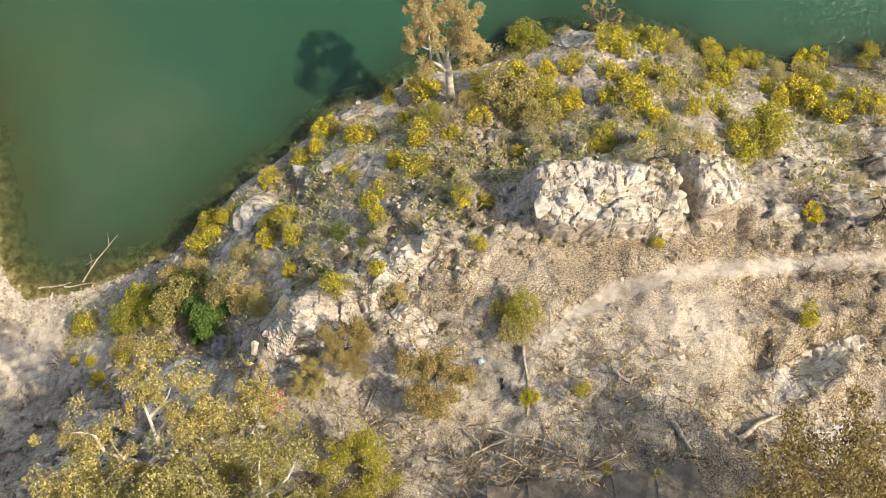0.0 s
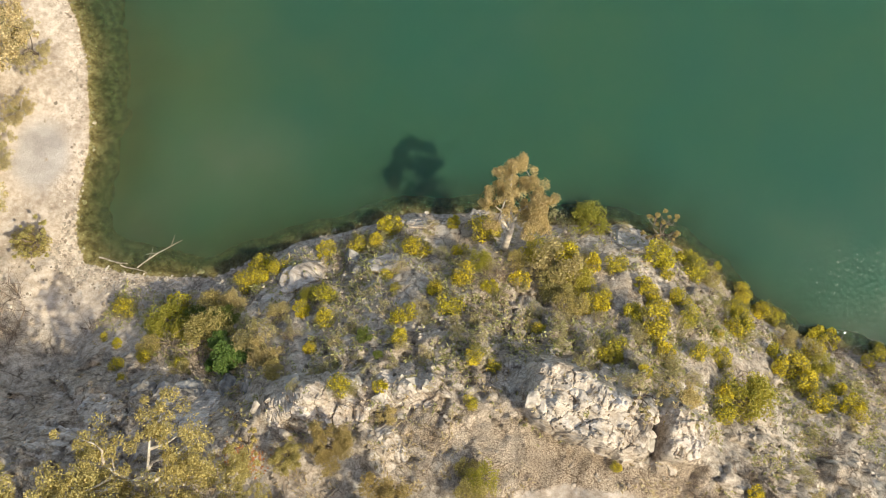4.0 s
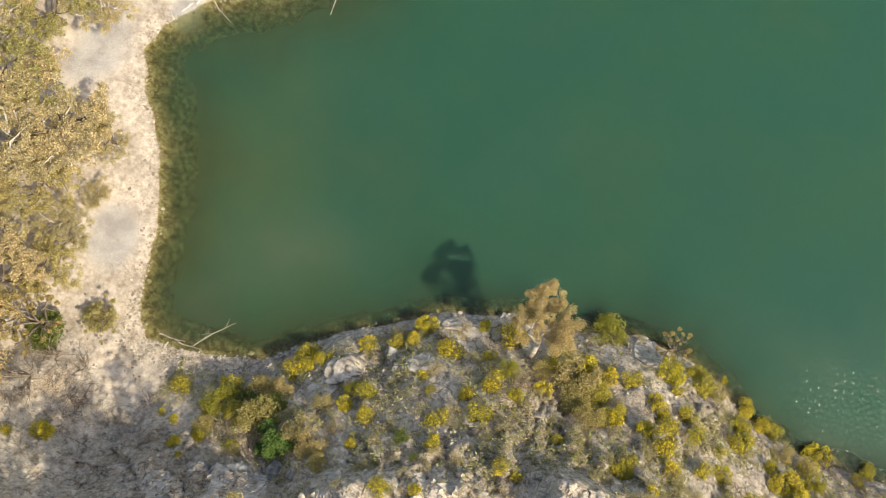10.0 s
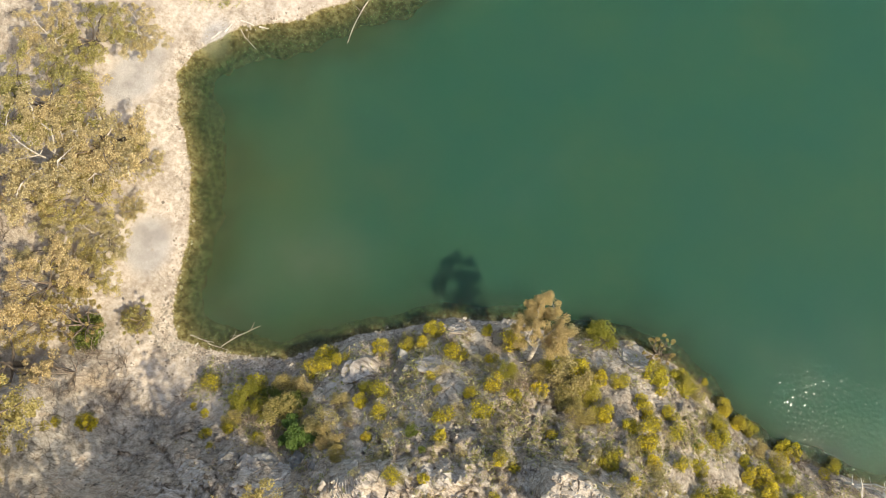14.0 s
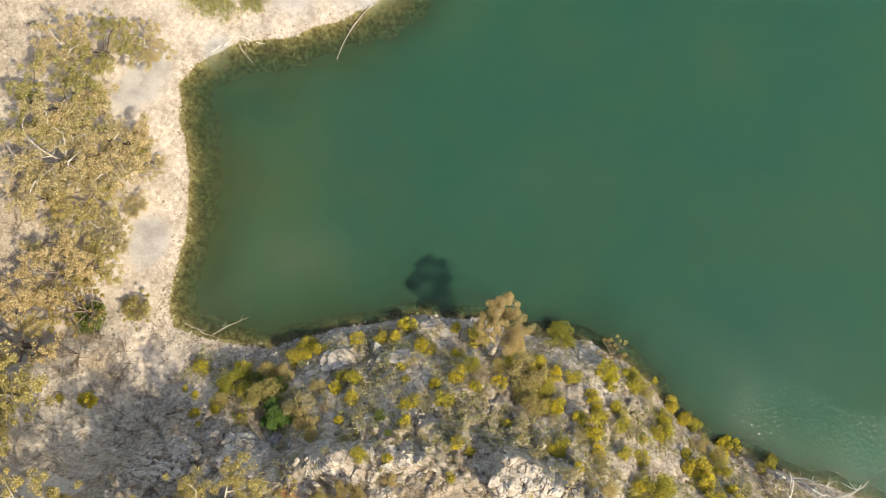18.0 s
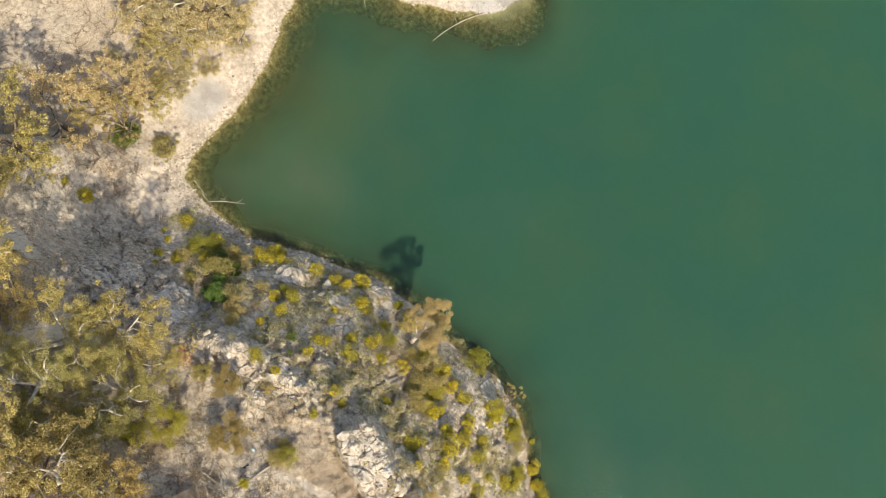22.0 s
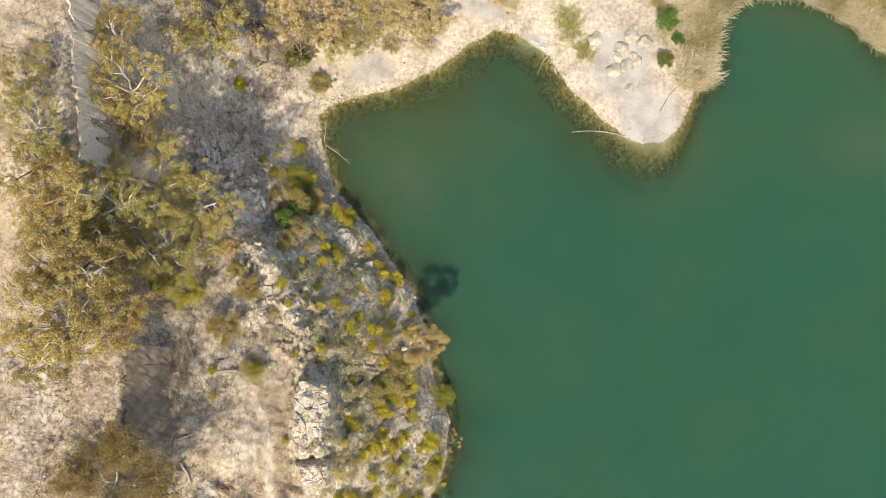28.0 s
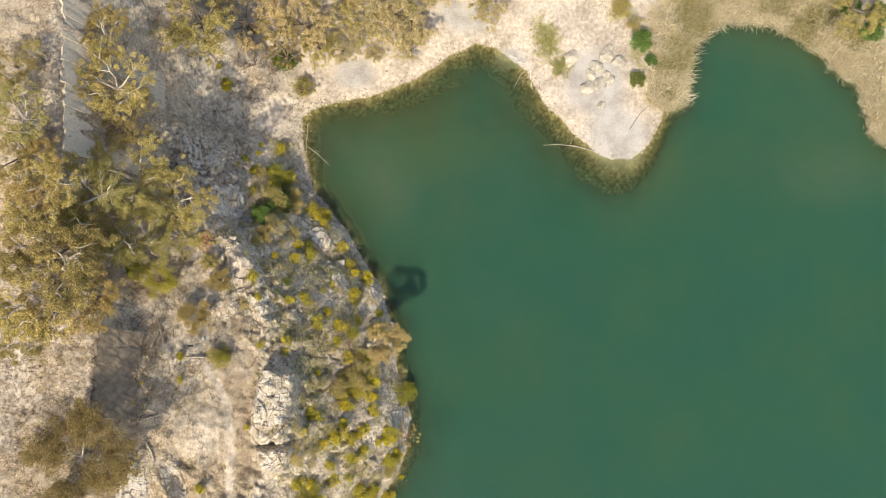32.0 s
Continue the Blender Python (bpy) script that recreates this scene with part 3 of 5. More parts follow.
def tube(points, radii, sides=6):
    """Vertices and faces of a tapered limb along points, closed at both ends."""
    pts = [Vector(p) for p in points]
    verts, faces = [], []
    ref = Vector((0.31, 0.83, 0.21))
    for k, p in enumerate(pts):
        d = (pts[min(k + 1, len(pts) - 1)] - pts[max(k - 1, 0)]).normalized()
        a = d.cross(ref).normalized()
        b = d.cross(a)
        for s in range(sides):
            w = 2 * math.pi * s / sides
            verts.append(p + (a * math.cos(w) + b * math.sin(w)) * radii[k])
    for k in range(len(pts) - 1):
        for s in range(sides):
            faces.append((k * sides + s, k * sides + (s + 1) % sides, (k + 1) * sides + (s + 1) % sides, (k + 1) * sides + s))
    faces += [tuple(range(sides)), tuple(range((len(pts) - 1) * sides, len(pts) * sides))]
    return verts, faces


def limbs_mesh(name, limbs, mat, sides=6):
    verts, faces = [], []
    for pts, radii in limbs:
        v, f = tube(pts, radii, sides)
        faces += [tuple(i + len(verts) for i in q) for q in f]
        verts += v
    return mesh_of(name, verts, faces, mat, True)


def bent(rng, a, b, bow, n=5):
    """A crooked line from a to b."""
    a, b = np.array(a, float), np.array(b, float)
    off = rng.normal(size=3) * bow * np.linalg.norm(b - a)
    return [a + (b - a) * t + off * math.sin(math.pi * t) + rng.normal(size=3) * bow * 0.15 * np.linalg.norm(b - a) * (0 < t < 1) for t in np.linspace(0, 1, n)]


def leaf_material(name, dark, light, through_share=0.35, tint=(1.2, 1.15, 0.6)):
    m, n, l, p = material(name)
    g = n.new("ShaderNodeNewGeometry")
    r = ramp(n, [(0.0, dark), (0.6, tuple((a + b) / 2 for a, b in zip(dark, light))), (1.0, light)])
    l.new(g.outputs["Random Per Island"], r.inputs[0])
    oi = n.new("ShaderNodeObjectInfo")
    r3 = ramp(n, [(0.0, (0.85, 0.88, 0.8)), (1.0, (1.15, 1.08, 1.0))])
    l.new(oi.outputs["Random"], r3.inputs[0])
    col = mixed(n, l, 1.0, r.outputs[0], r3.outputs[0], "MULTIPLY")
    l.new(col, p.inputs["Base Color"])
    p.inputs["Roughness"].default_value, p.inputs["Specular IOR Level"].default_value = 0.6, 0.3
    t = n.new("ShaderNodeBsdfTranslucent")
    l.new(mixed(n, l, 1.0, col, tint, "MULTIPLY"), t.inputs[0])
    mx = n.new("ShaderNodeMixShader")
    mx.inputs[0].default_value = through_share
    l.new(p.outputs[0], mx.inputs[1])
    l.new(t.outputs[0], mx.inputs[2])
    l.new(mx.outputs[0], n["Material Output"].inputs[0])
    return m


GUM_LEAF = leaf_material("gum_leaf", (0.21, 0.18, 0.06), (0.68, 0.59, 0.245))
OLIVE_LEAF = leaf_material("olive_leaf", (0.28, 0.235, 0.10), (0.66, 0.565, 0.29))
SHORE_LEAF = leaf_material("golden_gum_leaf", (0.30, 0.235, 0.10), (0.74, 0.60, 0.32))
DARK_LEAF = leaf_material("brown_gum_leaf", (0.11, 0.085, 0.033), (0.38, 0.30, 0.125))
TAN_LEAF = leaf_material("tan_gum_leaf", (0.29, 0.24, 0.125), (0.72, 0.62, 0.37))
RUST_LEAF = leaf_material("rusty_gum_leaf", (0.20, 0.15, 0.055), (0.54, 0.435, 0.185))
LIME_LEAF = leaf_material("lime_leaf", (0.22, 0.22, 0.03), (0.55, 0.49, 0.09))
GREEN_LEAF = leaf_material("green_leaf", (0.075, 0.11, 0.025), (0.25, 0.29, 0.07))
BRIGHT_LEAF = leaf_material("bright_green_leaf", (0.07, 0.13, 0.03), (0.22, 0.34, 0.085))
GREY_LEAF = leaf_material("grey_green_leaf", (0.26, 0.235, 0.12), (0.60, 0.54, 0.31))
GORSE_LEAF = leaf_material("gorse_spines", (0.16, 0.15, 0.045), (0.42, 0.385, 0.13))
FLOWER = leaf_material("gorse_flower", (0.44, 0.365, 0.015), (0.80, 0.69, 0.06), 0.25)
REED_LEAF = leaf_material("dry_reed", (0.64, 0.54, 0.39), (0.93, 0.85, 0.69), 0.3, (1.1, 1.0, 0.8))
REED_GREEN = leaf_material("green_reed", (0.2, 0.19, 0.05), (0.44, 0.40, 0.15), 0.3)
GRASS = leaf_material("weeds", (0.25, 0.265, 0.095), (0.62, 0.585, 0.30), 0.3)
DRY_GRASS = leaf_material("dry_grass", (0.34, 0.26, 0.14), (0.70, 0.59, 0.38), 0.3)
BARK_PALE = simple("pale_gum_bark", (0.36, 0.31, 0.25), (0.72, 0.66, 0.57), 3.0, 0.75, 0.01)
BARK_DARK = simple("dark_bark", (0.10, 0.078, 0.06), (0.27, 0.21, 0.155), 5.0, 0.9, 0.02)
DEAD_WOOD = simple("weathered_dead_wood", (0.22, 0.18, 0.14), (0.55, 0.48, 0.39), 4.0, 0.85, 0.01)
TWIG = simple("brown_twig", (0.14, 0.105, 0.08), (0.42, 0.34, 0.26), 2.0, 0.9, 0.0, 30, 0.45)
SLAB_BROWN = simple("brown_joint_face", (0.135, 0.108, 0.082), (0.275, 0.225, 0.172), 1.3, 0.85, 0.02, 9.0)
STONE_PALE = simple("pale_stone", (0.34, 0.295, 0.235), (0.68, 0.62, 0.525), 2.2, 0.9, 0.04, 14.0)
STONE_BEACH = simple("beach_boulder", (0.30, 0.265, 0.21), (0.54, 0.49, 0.41), 1.8, 0.9, 0.04, 10.0)
STONE_GREY = simple("grey_stone", (0.15, 0.14, 0.125), (0.50, 0.475, 0.43), 1.6, 0.9, 0.12, 7.0)
LITTER_TWIG = simple("pale_twig", (0.2, 0.15, 0.11), (0.52, 0.43, 0.33), 2.0, 0.9, 0.0, 30, 0.45)
WHITE_WOOD = simple("bleached_dead_wood", (0.46, 0.42, 0.36), (0.80, 0.75, 0.67), 4.0, 0.8, 0.01)
ORANGE_LEAF = leaf_material("orange_fallen_leaf", (0.42, 0.16, 0.06), (0.62, 0.30, 0.14))
PEBBLE = simple("loose_stones", (0.26, 0.21, 0.16), (0.56, 0.49, 0.40), 1.5, 0.9, 0.0, 30, 0.35)


def stained_rock():
    """Pale rock with dark streaks that run down it."""
    m, n, l, p = material("stained_pale_rock")
    co = n.new("ShaderNodeTexCoord").outputs["Object"]
    mp = n.new("ShaderNodeMapping")
    mp.inputs["Scale"].default_value = (3.0, 0.5, 1.0)
    l.new(co, mp.inputs["Vector"])
    streak, grain = noise_node(n, l, 1.1, 6, mp.outputs[0], 0.7), noise_node(n, l, 6.0, 6, co, 0.65)
    base = ramp(n, [(0.35, (0.42, 0.355, 0.265)), (0.6, (0.64, 0.56, 0.435))])
    l.new(grain.outputs[0], base.inputs[0])
    dark = ramp(n, [(0.60, (0, 0, 0)), (0.66, (1, 1, 1))])
    l.new(streak.outputs[0], dark.inputs[0])
    l.new(mixed(n, l, dark.outputs[0], base.outputs[0], (0.075, 0.06, 0.045)), p.inputs["Base Color"])
    p.inputs["Roughness"].default_value, p.inputs["Specular IOR Level"].default_value = 0.9, 0.2
    b = n.new("ShaderNodeBump")
    b.inputs["Strength"].default_value, b.inputs["Distance"].default_value = 0.8, 0.06
    l.new(grain.outputs[0], b.inputs["Height"])
    l.new(b.outputs[0], p.inputs["Normal"])
    return m


def layered(name, dark, middle, light, tilt, stretch=0.3):
    """Broken rock: dusty tops, stained beds that run one way, dark cracks, grain."""
    m, n, l, p = material(name)
    co = n.new("ShaderNodeTexCoord").outputs["Object"]
    mp = n.new("ShaderNodeMapping")
    mp.inputs["Rotation"].default_value, mp.inputs["Scale"].default_value = (0, 0, tilt), (stretch, 1.0, 1.0)
    l.new(co, mp.inputs["Vector"])
    beds, grain = noise_node(n, l, 2.6, 7, mp.outputs[0], 0.7), noise_node(n, l, 11.0, 5, co, 0.65)
    blot = noise_node(n, l, 0.7, 4, co, 0.6)
    tone = ramp(n, [(0.34, dark), (0.47, middle), (0.62, light)])
    l.new(beds.outputs[0], tone.inputs[0])
    fleck = ramp(n, [(0.34, (0.62, 0.58, 0.54)), (0.48, (1, 1, 1)), (0.66, (1.12, 1.11, 1.09))])
    l.new(grain.outputs[0], fleck.inputs[0])
    col = mixed(n, l, 0.8, tone.outputs[0], fleck.outputs[0], "MULTIPLY")
    rust = ramp(n, [(0.42, (0.86, 0.80, 0.72)), (0.58, (1.05, 1.03, 1.0))])
    l.new(blot.outputs[0], rust.inputs[0])
    l.new(mixed(n, l, 1.0, col, rust.outputs[0], "MULTIPLY"), p.inputs["Base Color"])
    p.inputs["Roughness"].default_value, p.inputs["Specular IOR Level"].default_value = 0.92, 0.15
    b = n.new("ShaderNodeBump")
    b.inputs["Strength"].default_value, b.inputs["Distance"].default_value = 0.9, 0.06
    l.new(beds.outputs[0], b.inputs["Height"])
    l.new(b.outputs[0], p.inputs["Normal"])
    return m


ROCK_WHITE = layered("white_layered_rock", (0.30, 0.262, 0.208), (0.475, 0.43, 0.352), (0.61, 0.565, 0.485), 1.55, 0.4)
ROCK_PALE = layered("pale_layered_rock", (0.27, 0.235, 0.19), (0.50, 0.45, 0.375), (0.66, 0.61, 0.525), 0.6)
ROCK_GREY = layered("grey_layered_rock", (0.23, 0.205, 0.17), (0.46, 0.425, 0.37), (0.63, 0.59, 0.52), 0.4)
ROCK_STRATA = layered("brown_layered_rock", (0.22, 0.18, 0.135), (0.45, 0.385, 0.305), (0.62, 0.55, 0.45), 0.9)
STAINED = stained_rock()


def gum_tree(name, seed, height_m, radius, leaf, bark, clumps=60, per=80, lean=(0, 0), leaf_size=0.2, label="", clump=(0.055, 0.135)):
    """A eucalypt: a crooked tapered trunk, forked limbs, and leaf clumps with gaps."""
    rng = np.random.default_rng(seed)
    tree = new(name)
    fork = np.array([lean[0] * 0.45, lean[1] * 0.45, height_m * 0.42])
    r0 = 0.05 * height_m ** 0.9
    trunk_pts = bent(rng, (0, 0, -0.4), fork, 0.06, 6)
    part("trunk", limbs_mesh("trunk", [(trunk_pts, np.linspace(r0, r0 * 0.62, 6))], bark, 9), tree)
    ends, minor = [], []
    count = 5 + int(rng.integers(0, 3))
    for k in range(count):
        a = 2 * math.pi * (k + rng.uniform(-0.3, 0.3)) / count
        reach = radius * rng.uniform(0.35, 0.72)
        tip = np.array([lean[0] + reach * math.cos(a), lean[1] + reach * math.sin(a), height_m * rng.uniform(0.62, 0.86)])
        pts = bent(rng, trunk_pts[-1 - (k % 2)], tip, 0.12, 6)
        part("limb", limbs_mesh("limb", [(pts, np.linspace(r0 * 0.36, r0 * 0.11, 6))], bark, 6), tree)
        for j in range(4):
            s = pts[int(rng.integers(2, 6))]
            b = a + rng.uniform(-1.2, 1.2)
            e = s + np.array([math.cos(b), math.sin(b), rng.uniform(0.0, 0.8)]) * radius * rng.uniform(0.22, 0.5)
            e[2] = min(e[2], height_m)
            minor.append((bent(rng, s, e, 0.12, 4), np.linspace(r0 * 0.2, r0 * 0.05, 4)))
            ends.append(e)
        ends.append(tip)
    for b in minor:
        part("branch", limbs_mesh("branch", [b], bark, 5), tree)
    ends = np.array(ends)
    pick = ends[np.arange(clumps) % len(ends)]
    centre = pick + rng.normal(size=(clumps, 3)) * radius * np.array([0.15, 0.15, 0.07])
    size = radius * rng.uniform(*clump, clumps)
    pts, way = domes(rng, centre, size, per)
    tagged(part("crown", quads_mesh("crown", leaves(pts, rng, leaf_size, leaf_size * 0.55, 0.15, 0.55, way), leaf), tree), kind="stuff")
    return tagged(tree, label, "tree")


def bush(name, seed, leaf, stem_mat, label, blobs=16, per=70, leaf_size=0.16, squash=0.6, flower=None, stems=14, spread_r=0.62):
    """A shrub of radius 1: stems from one foot, leaf sprays, and flowers on their tips if it has them."""
    rng = np.random.default_rng(seed)
    shrub = new(name)
    tips = []
    for k in range(blobs):
        a, r = rng.uniform(0, 2 * math.pi), spread_r * math.sqrt(rng.uniform(0.02, 1))
        tips.append((r * math.cos(a), r * math.sin(a), squash * (1.15 - 0.75 * r * r) * rng.uniform(0.6, 1.05)))
    tips = np.array(tips)
    limbs = [(bent(rng, (0, 0, -0.12), t, 0.12, 4), np.linspace(0.028, 0.008, 4)) for t in tips[:stems]]
    tagged(part("woody_base", limbs_mesh("woody_base", limbs, stem_mat, 4), shrub), kind="stuff")
    size = rng.uniform(0.17, 0.33, blobs)
    pts, way = domes(rng, tips, size, per, 0.75)
    pts[:, 2] = np.maximum(pts[:, 2], 0.02)
    tagged(part("foliage", quads_mesh("foliage", leaves(pts, rng, leaf_size, leaf_size * 0.45, -0.1, 0.45, way), leaf), shrub), kind="stuff")
    if flower is not None:
        fn = int(per * flower)
        pick = rng.permutation(blobs)[: int(blobs * 0.6)]
        off = rng.normal(size=(len(pick) * fn, 3))
        off[:, 2] = np.abs(off[:, 2])
        off /= np.linalg.norm(off, axis=1)[:, None]
        fp = np.repeat(tips[pick], fn, 0) + off * np.repeat(size[pick], fn)[:, None] * rng.uniform(0.7, 1.2, len(off))[:, None]
        tagged(part("blossom", quads_mesh("blossom", leaves(fp, rng, 0.085, 0.075, 0, 0.5, off), FLOWER), shrub, "bright yellow flowers"), kind="stuff")
    return tagged(shrub, label, "bush")


def dead_brush(name, seed, label, twigs=70, mat=None):
    """A bare, leafless shrub of radius 1."""
    rng = np.random.default_rng(seed)
    shrub = new(name)
    main, fine = [], []
    for k in range(twigs // 5):
        a = rng.uniform(0, 2 * math.pi)
        tip = np.array([math.cos(a) * rng.uniform(0.3, 0.95), math.sin(a) * rng.uniform(0.3, 0.95), rng.uniform(0.2, 0.75)])
        pts = bent(rng, (0, 0, -0.08), tip, 0.12, 4)
        main.append((pts, np.linspace(0.026, 0.009, 4)))
        for j in range(4):
            s = pts[int(rng.integers(1, 4))]
            fine.append((bent(rng, s, s + rng.normal(size=3) * 0.26 + np.array([0.1 * math.cos(a), 0.1 * math.sin(a), 0.1]), 0.15, 3), [0.012, 0.009, 0.005]))
    for b in main:
        part("stem", limbs_mesh("stem", [b], mat or TWIG, 4), shrub)
    tagged(part("twig_spray", limbs_mesh("twig_spray", fine, mat or TWIG, 3), shrub), kind="stuff")
    return tagged(shrub, label, "dead bush")


def boulder_mesh(name, seed, mat, flat=0.6, subdivisions=3, rough=0.07):
    """An angular stone of radius 1, cut by planes and roughened."""
    rng = np.random.default_rng(seed)
    bm = bmesh.new()
    bmesh.ops.create_icosphere(bm, subdivisions=subdivisions, radius=1.0)
    cuts = [(Vector(rng.normal(size=3)).normalized(), rng.uniform(0.38, 0.72)) for _ in range(14)]
    for v in bm.verts:
        for n, c in cuts:
            over = v.co.dot(n) - c
            if over > 0:
                v.co -= n * over
        v.co += v.co.normalized() * rough * (noise.fractal(v.co * 2.3 + Vector((seed, 0, 0)), 1.0, 2.0, 3) + 0.5 * noise.fractal(v.co * 7 + Vector((seed, 5, 0)), 0.8, 2.0, 3))
        v.co.z *= flat
    me = bpy.data.meshes.new(name)
    bm.to_mesh(me)
    bm.free()
    me.materials.append(mat)
    return me


def ground_z(x, y):
    return float(height(np.array([float(x)]), np.array([float(y)]))[0])


PLANT_RNG = np.random.default_rng(5)


def put(kinds, used, x, y, size, sink=0.05, stretch=None, dz=None, turn=None):
    """Sets the next of the kinds down at a place: the first time itself, then a copy."""
    k = used[0] % len(kinds)
    z = ground_z(x, y) if dz is None else dz
    m = pose(x, y, z - sink * size, 0, 0, PLANT_RNG.uniform(0, 360) if turn is None else turn) @ Matrix.Diagonal((size, size, size * (stretch or 1), 1))
    if used[0] < len(kinds):
        ob = kinds[k]
    else:
        ob = copy_thing(kinds[k], Matrix())
    ob.matrix_basis = m
    used[0] += 1
    return ob


# ---- plants: x, y, radius ----
GORSE = [(-15.2, 8.4, 1.24), (-15.7, 6.8, 0.93), (9.2, 19.2, 1.22), (11.8, 15.7, 0.88), (15.9, 17.9, 0.97), (-2.3, 16.2, 1.2), (-8.2, 14.4, 1.01),
    (-5.8, 13.4, 1.04), (-8.7, 12.8, 0.71), (-9.8, 12.1, 0.78), (-11.6, 10.9, 0.93), (-2.3, 12.6, 0.91), (-3.5, 11.1, 0.7), (-2.3, 10.3, 1.05),
    (-0.4, 12.5, 0.63), (-4.6, 8.7, 0.92), (-4.2, 7.2, 0.7), (-9.8, 7.9, 0.91), (-10.8, 6.6, 0.71), (-8.9, 6.6, 0.75), (-8.9, 4.7, 0.55), (-6,
    3.5, 0.77), (-4, 4.3, 0.49), (0.9, 5.5, 0.49), (0.2, 8.1, 0.79), (1.4, 7.9, 0.51), (1.3, 13.8, 0.79), (-14, 8.7, 0.71), (-15.1, 7.4, 0.93),
    (7.3, 11.1, 0.66), (6, 13.9, 0.97), (6.6, 14.6, 0.65), (8.5, 14.4, 0.9)]
GORSE_B = [(10, 15.3, 0.86), (8.6, 16.6, 0.75), (11.2, 16.8, 0.76), (11.7, 20.2, 1.05), (6.6, 17.3, 0.9), (5.3, 16.7, 0.76), (16.2, 19.7, 0.86), (18,
    19.2, 0.94), (19.1, 19.1, 0.79), (22.6, 19, 1.21), (19.8, 15.7, 1.11), (20.7, 14.8, 1.1), (21.7, 14.1, 1.02), (23.7, 14.4, 1.11), (14.7,
    10.8, 0.88), (14.7, 11.9, 0.77), (12.7, 13.6, 0.71), (10.7, 12.7, 0.69), (14.2, 15.4, 0.48), (14.1, 20.9, 0.47), (26.4, 19.5, 0.83), (17, 7,
    0.6), (15.7, 2, 0.61), (9.3, 5.4, 0.41), (5.3, -1.3, 0.45), (3, -1.7, 0.5), (6, -4.4, 0.29), (7.9, -4.7, 0.43), (-22.6, 2, 0.9), (-21.5,
    -0.2, 0.43), (-22.7, -0.2, 0.37), (-19, -0, 0.69), (-19.4, -1.7, 0.34)]
GORSE_C = [(-19.2, 3.6, 1.16), (-6.8, 10.7, 0.52), (-5.9, 10.2, 0.45), (3.3, 11, 0.55), (-4.3, 16.2, 0.58), (-3.1, 14.3, 0.61), (-1.4, 16.7, 0.64),
    (10.1, 18.2, 0.57), (9.4, 10.9, 0.46), (18.8, 16.2, 0.74), (23, 15.4, 0.67), (15.3, 18.2, 0.77), (21.6, 17.5, 0.9), (19.3, 15.2, 0.86),
    (25.7, 18.4, 0.72), (-30.5, -5.4, 0.56), (-29.1, -4.9, 0.96), (-20.3, -1.2, 0.55), (-16.6, 0.5, 0.63), (7.9, 11.7, 0.86), (14.4, 14, 0.89),
    (15.7, 16.9, 1.05), (3.5, 16.4, 1.3), (12.1, 19.5, 1.06), (9.1, 16, 0.89), (9.5, 14.1, 1.13)]
GREEN_BUSH = [(-13.7, 2.1, 1.16), (-16.1, 3.4, 1.15), (-17.8, 2.6, 0.6), (-17.3, 3.5, 1.05), (-14.6, 1.2, 0.5), (-15.2, 4.2, 0.95), (-14.7, 2.8, 0.79), (-6.2, 6.6, 0.59), (14.1, 15.6, 0.48), (16, 17.1, 0.66), (-12.5, 2.7, 0.63), (-4.9, 5.9, 0.34),
    (-45.1, 72, 1.6), (-47.3, 72.8, 1.77), (-48.3, 69.1, 1.6), (-36.2, 44.1, 1.16), (-38.9, 45.6, 0.88), (-33.7, 0.9, 1.74), (-41, 44.2, 1.61)]
OLIVE_BUSH = [(3.3, 15.2, 1.85), (1.6, 16.2, 1.17), (4.7, 13.5, 1.09), (11.7, 10.2, 1.14), (16.1, 12, 1.71), (-15.7, 3, 1.48), (-12.3, 3.8, 1.27), (-18.9,
    2.5, 1.41), (-19.2, 0.5, 0.9), (-12.1, 5.8, 0.78), (3, 2.2, 0.92), (2, 2.4, 0.62), (3.2, 16.6, 1.25), (4.4, 14.9, 1.33), (3.5, 14.1, 1.18),
    (-3, 3.1, 0.54), (4.5, 20, 1.5), (-16.6, 4.4, 1.35), (-11.4, 3.4, 1.05), (-17.2, 2.4, 1.02), (-10.2, 2.7, 0.65), (-15.6, 5.1, 0.91), (-1.7,
    13.9, 0.79), (13.4, 19.7, 0.83), (-16.3, 0.2, 0.66), (-10.8, 7.7, 0.6), (0.6, 14.9, 0.74), (2.3, 15.2, 0.81), (7.8, 11.1, 0.48), (15.9,
    12.2, 0.99), (19.7, 17.7, 0.93), (22, 16.7, 0.92), (-30.9, 3.7, 1.29)]
OLIVE_BUSH_B = [(-36.2, 11.5, 0.86), (-38.9, 16.4, 1.01), (-45.1, 41.4, 1.33), (-43.2, 43.4, 1.03), (-4.9, -7.5, 1.34), (2.6, 1.5, 0.83)]
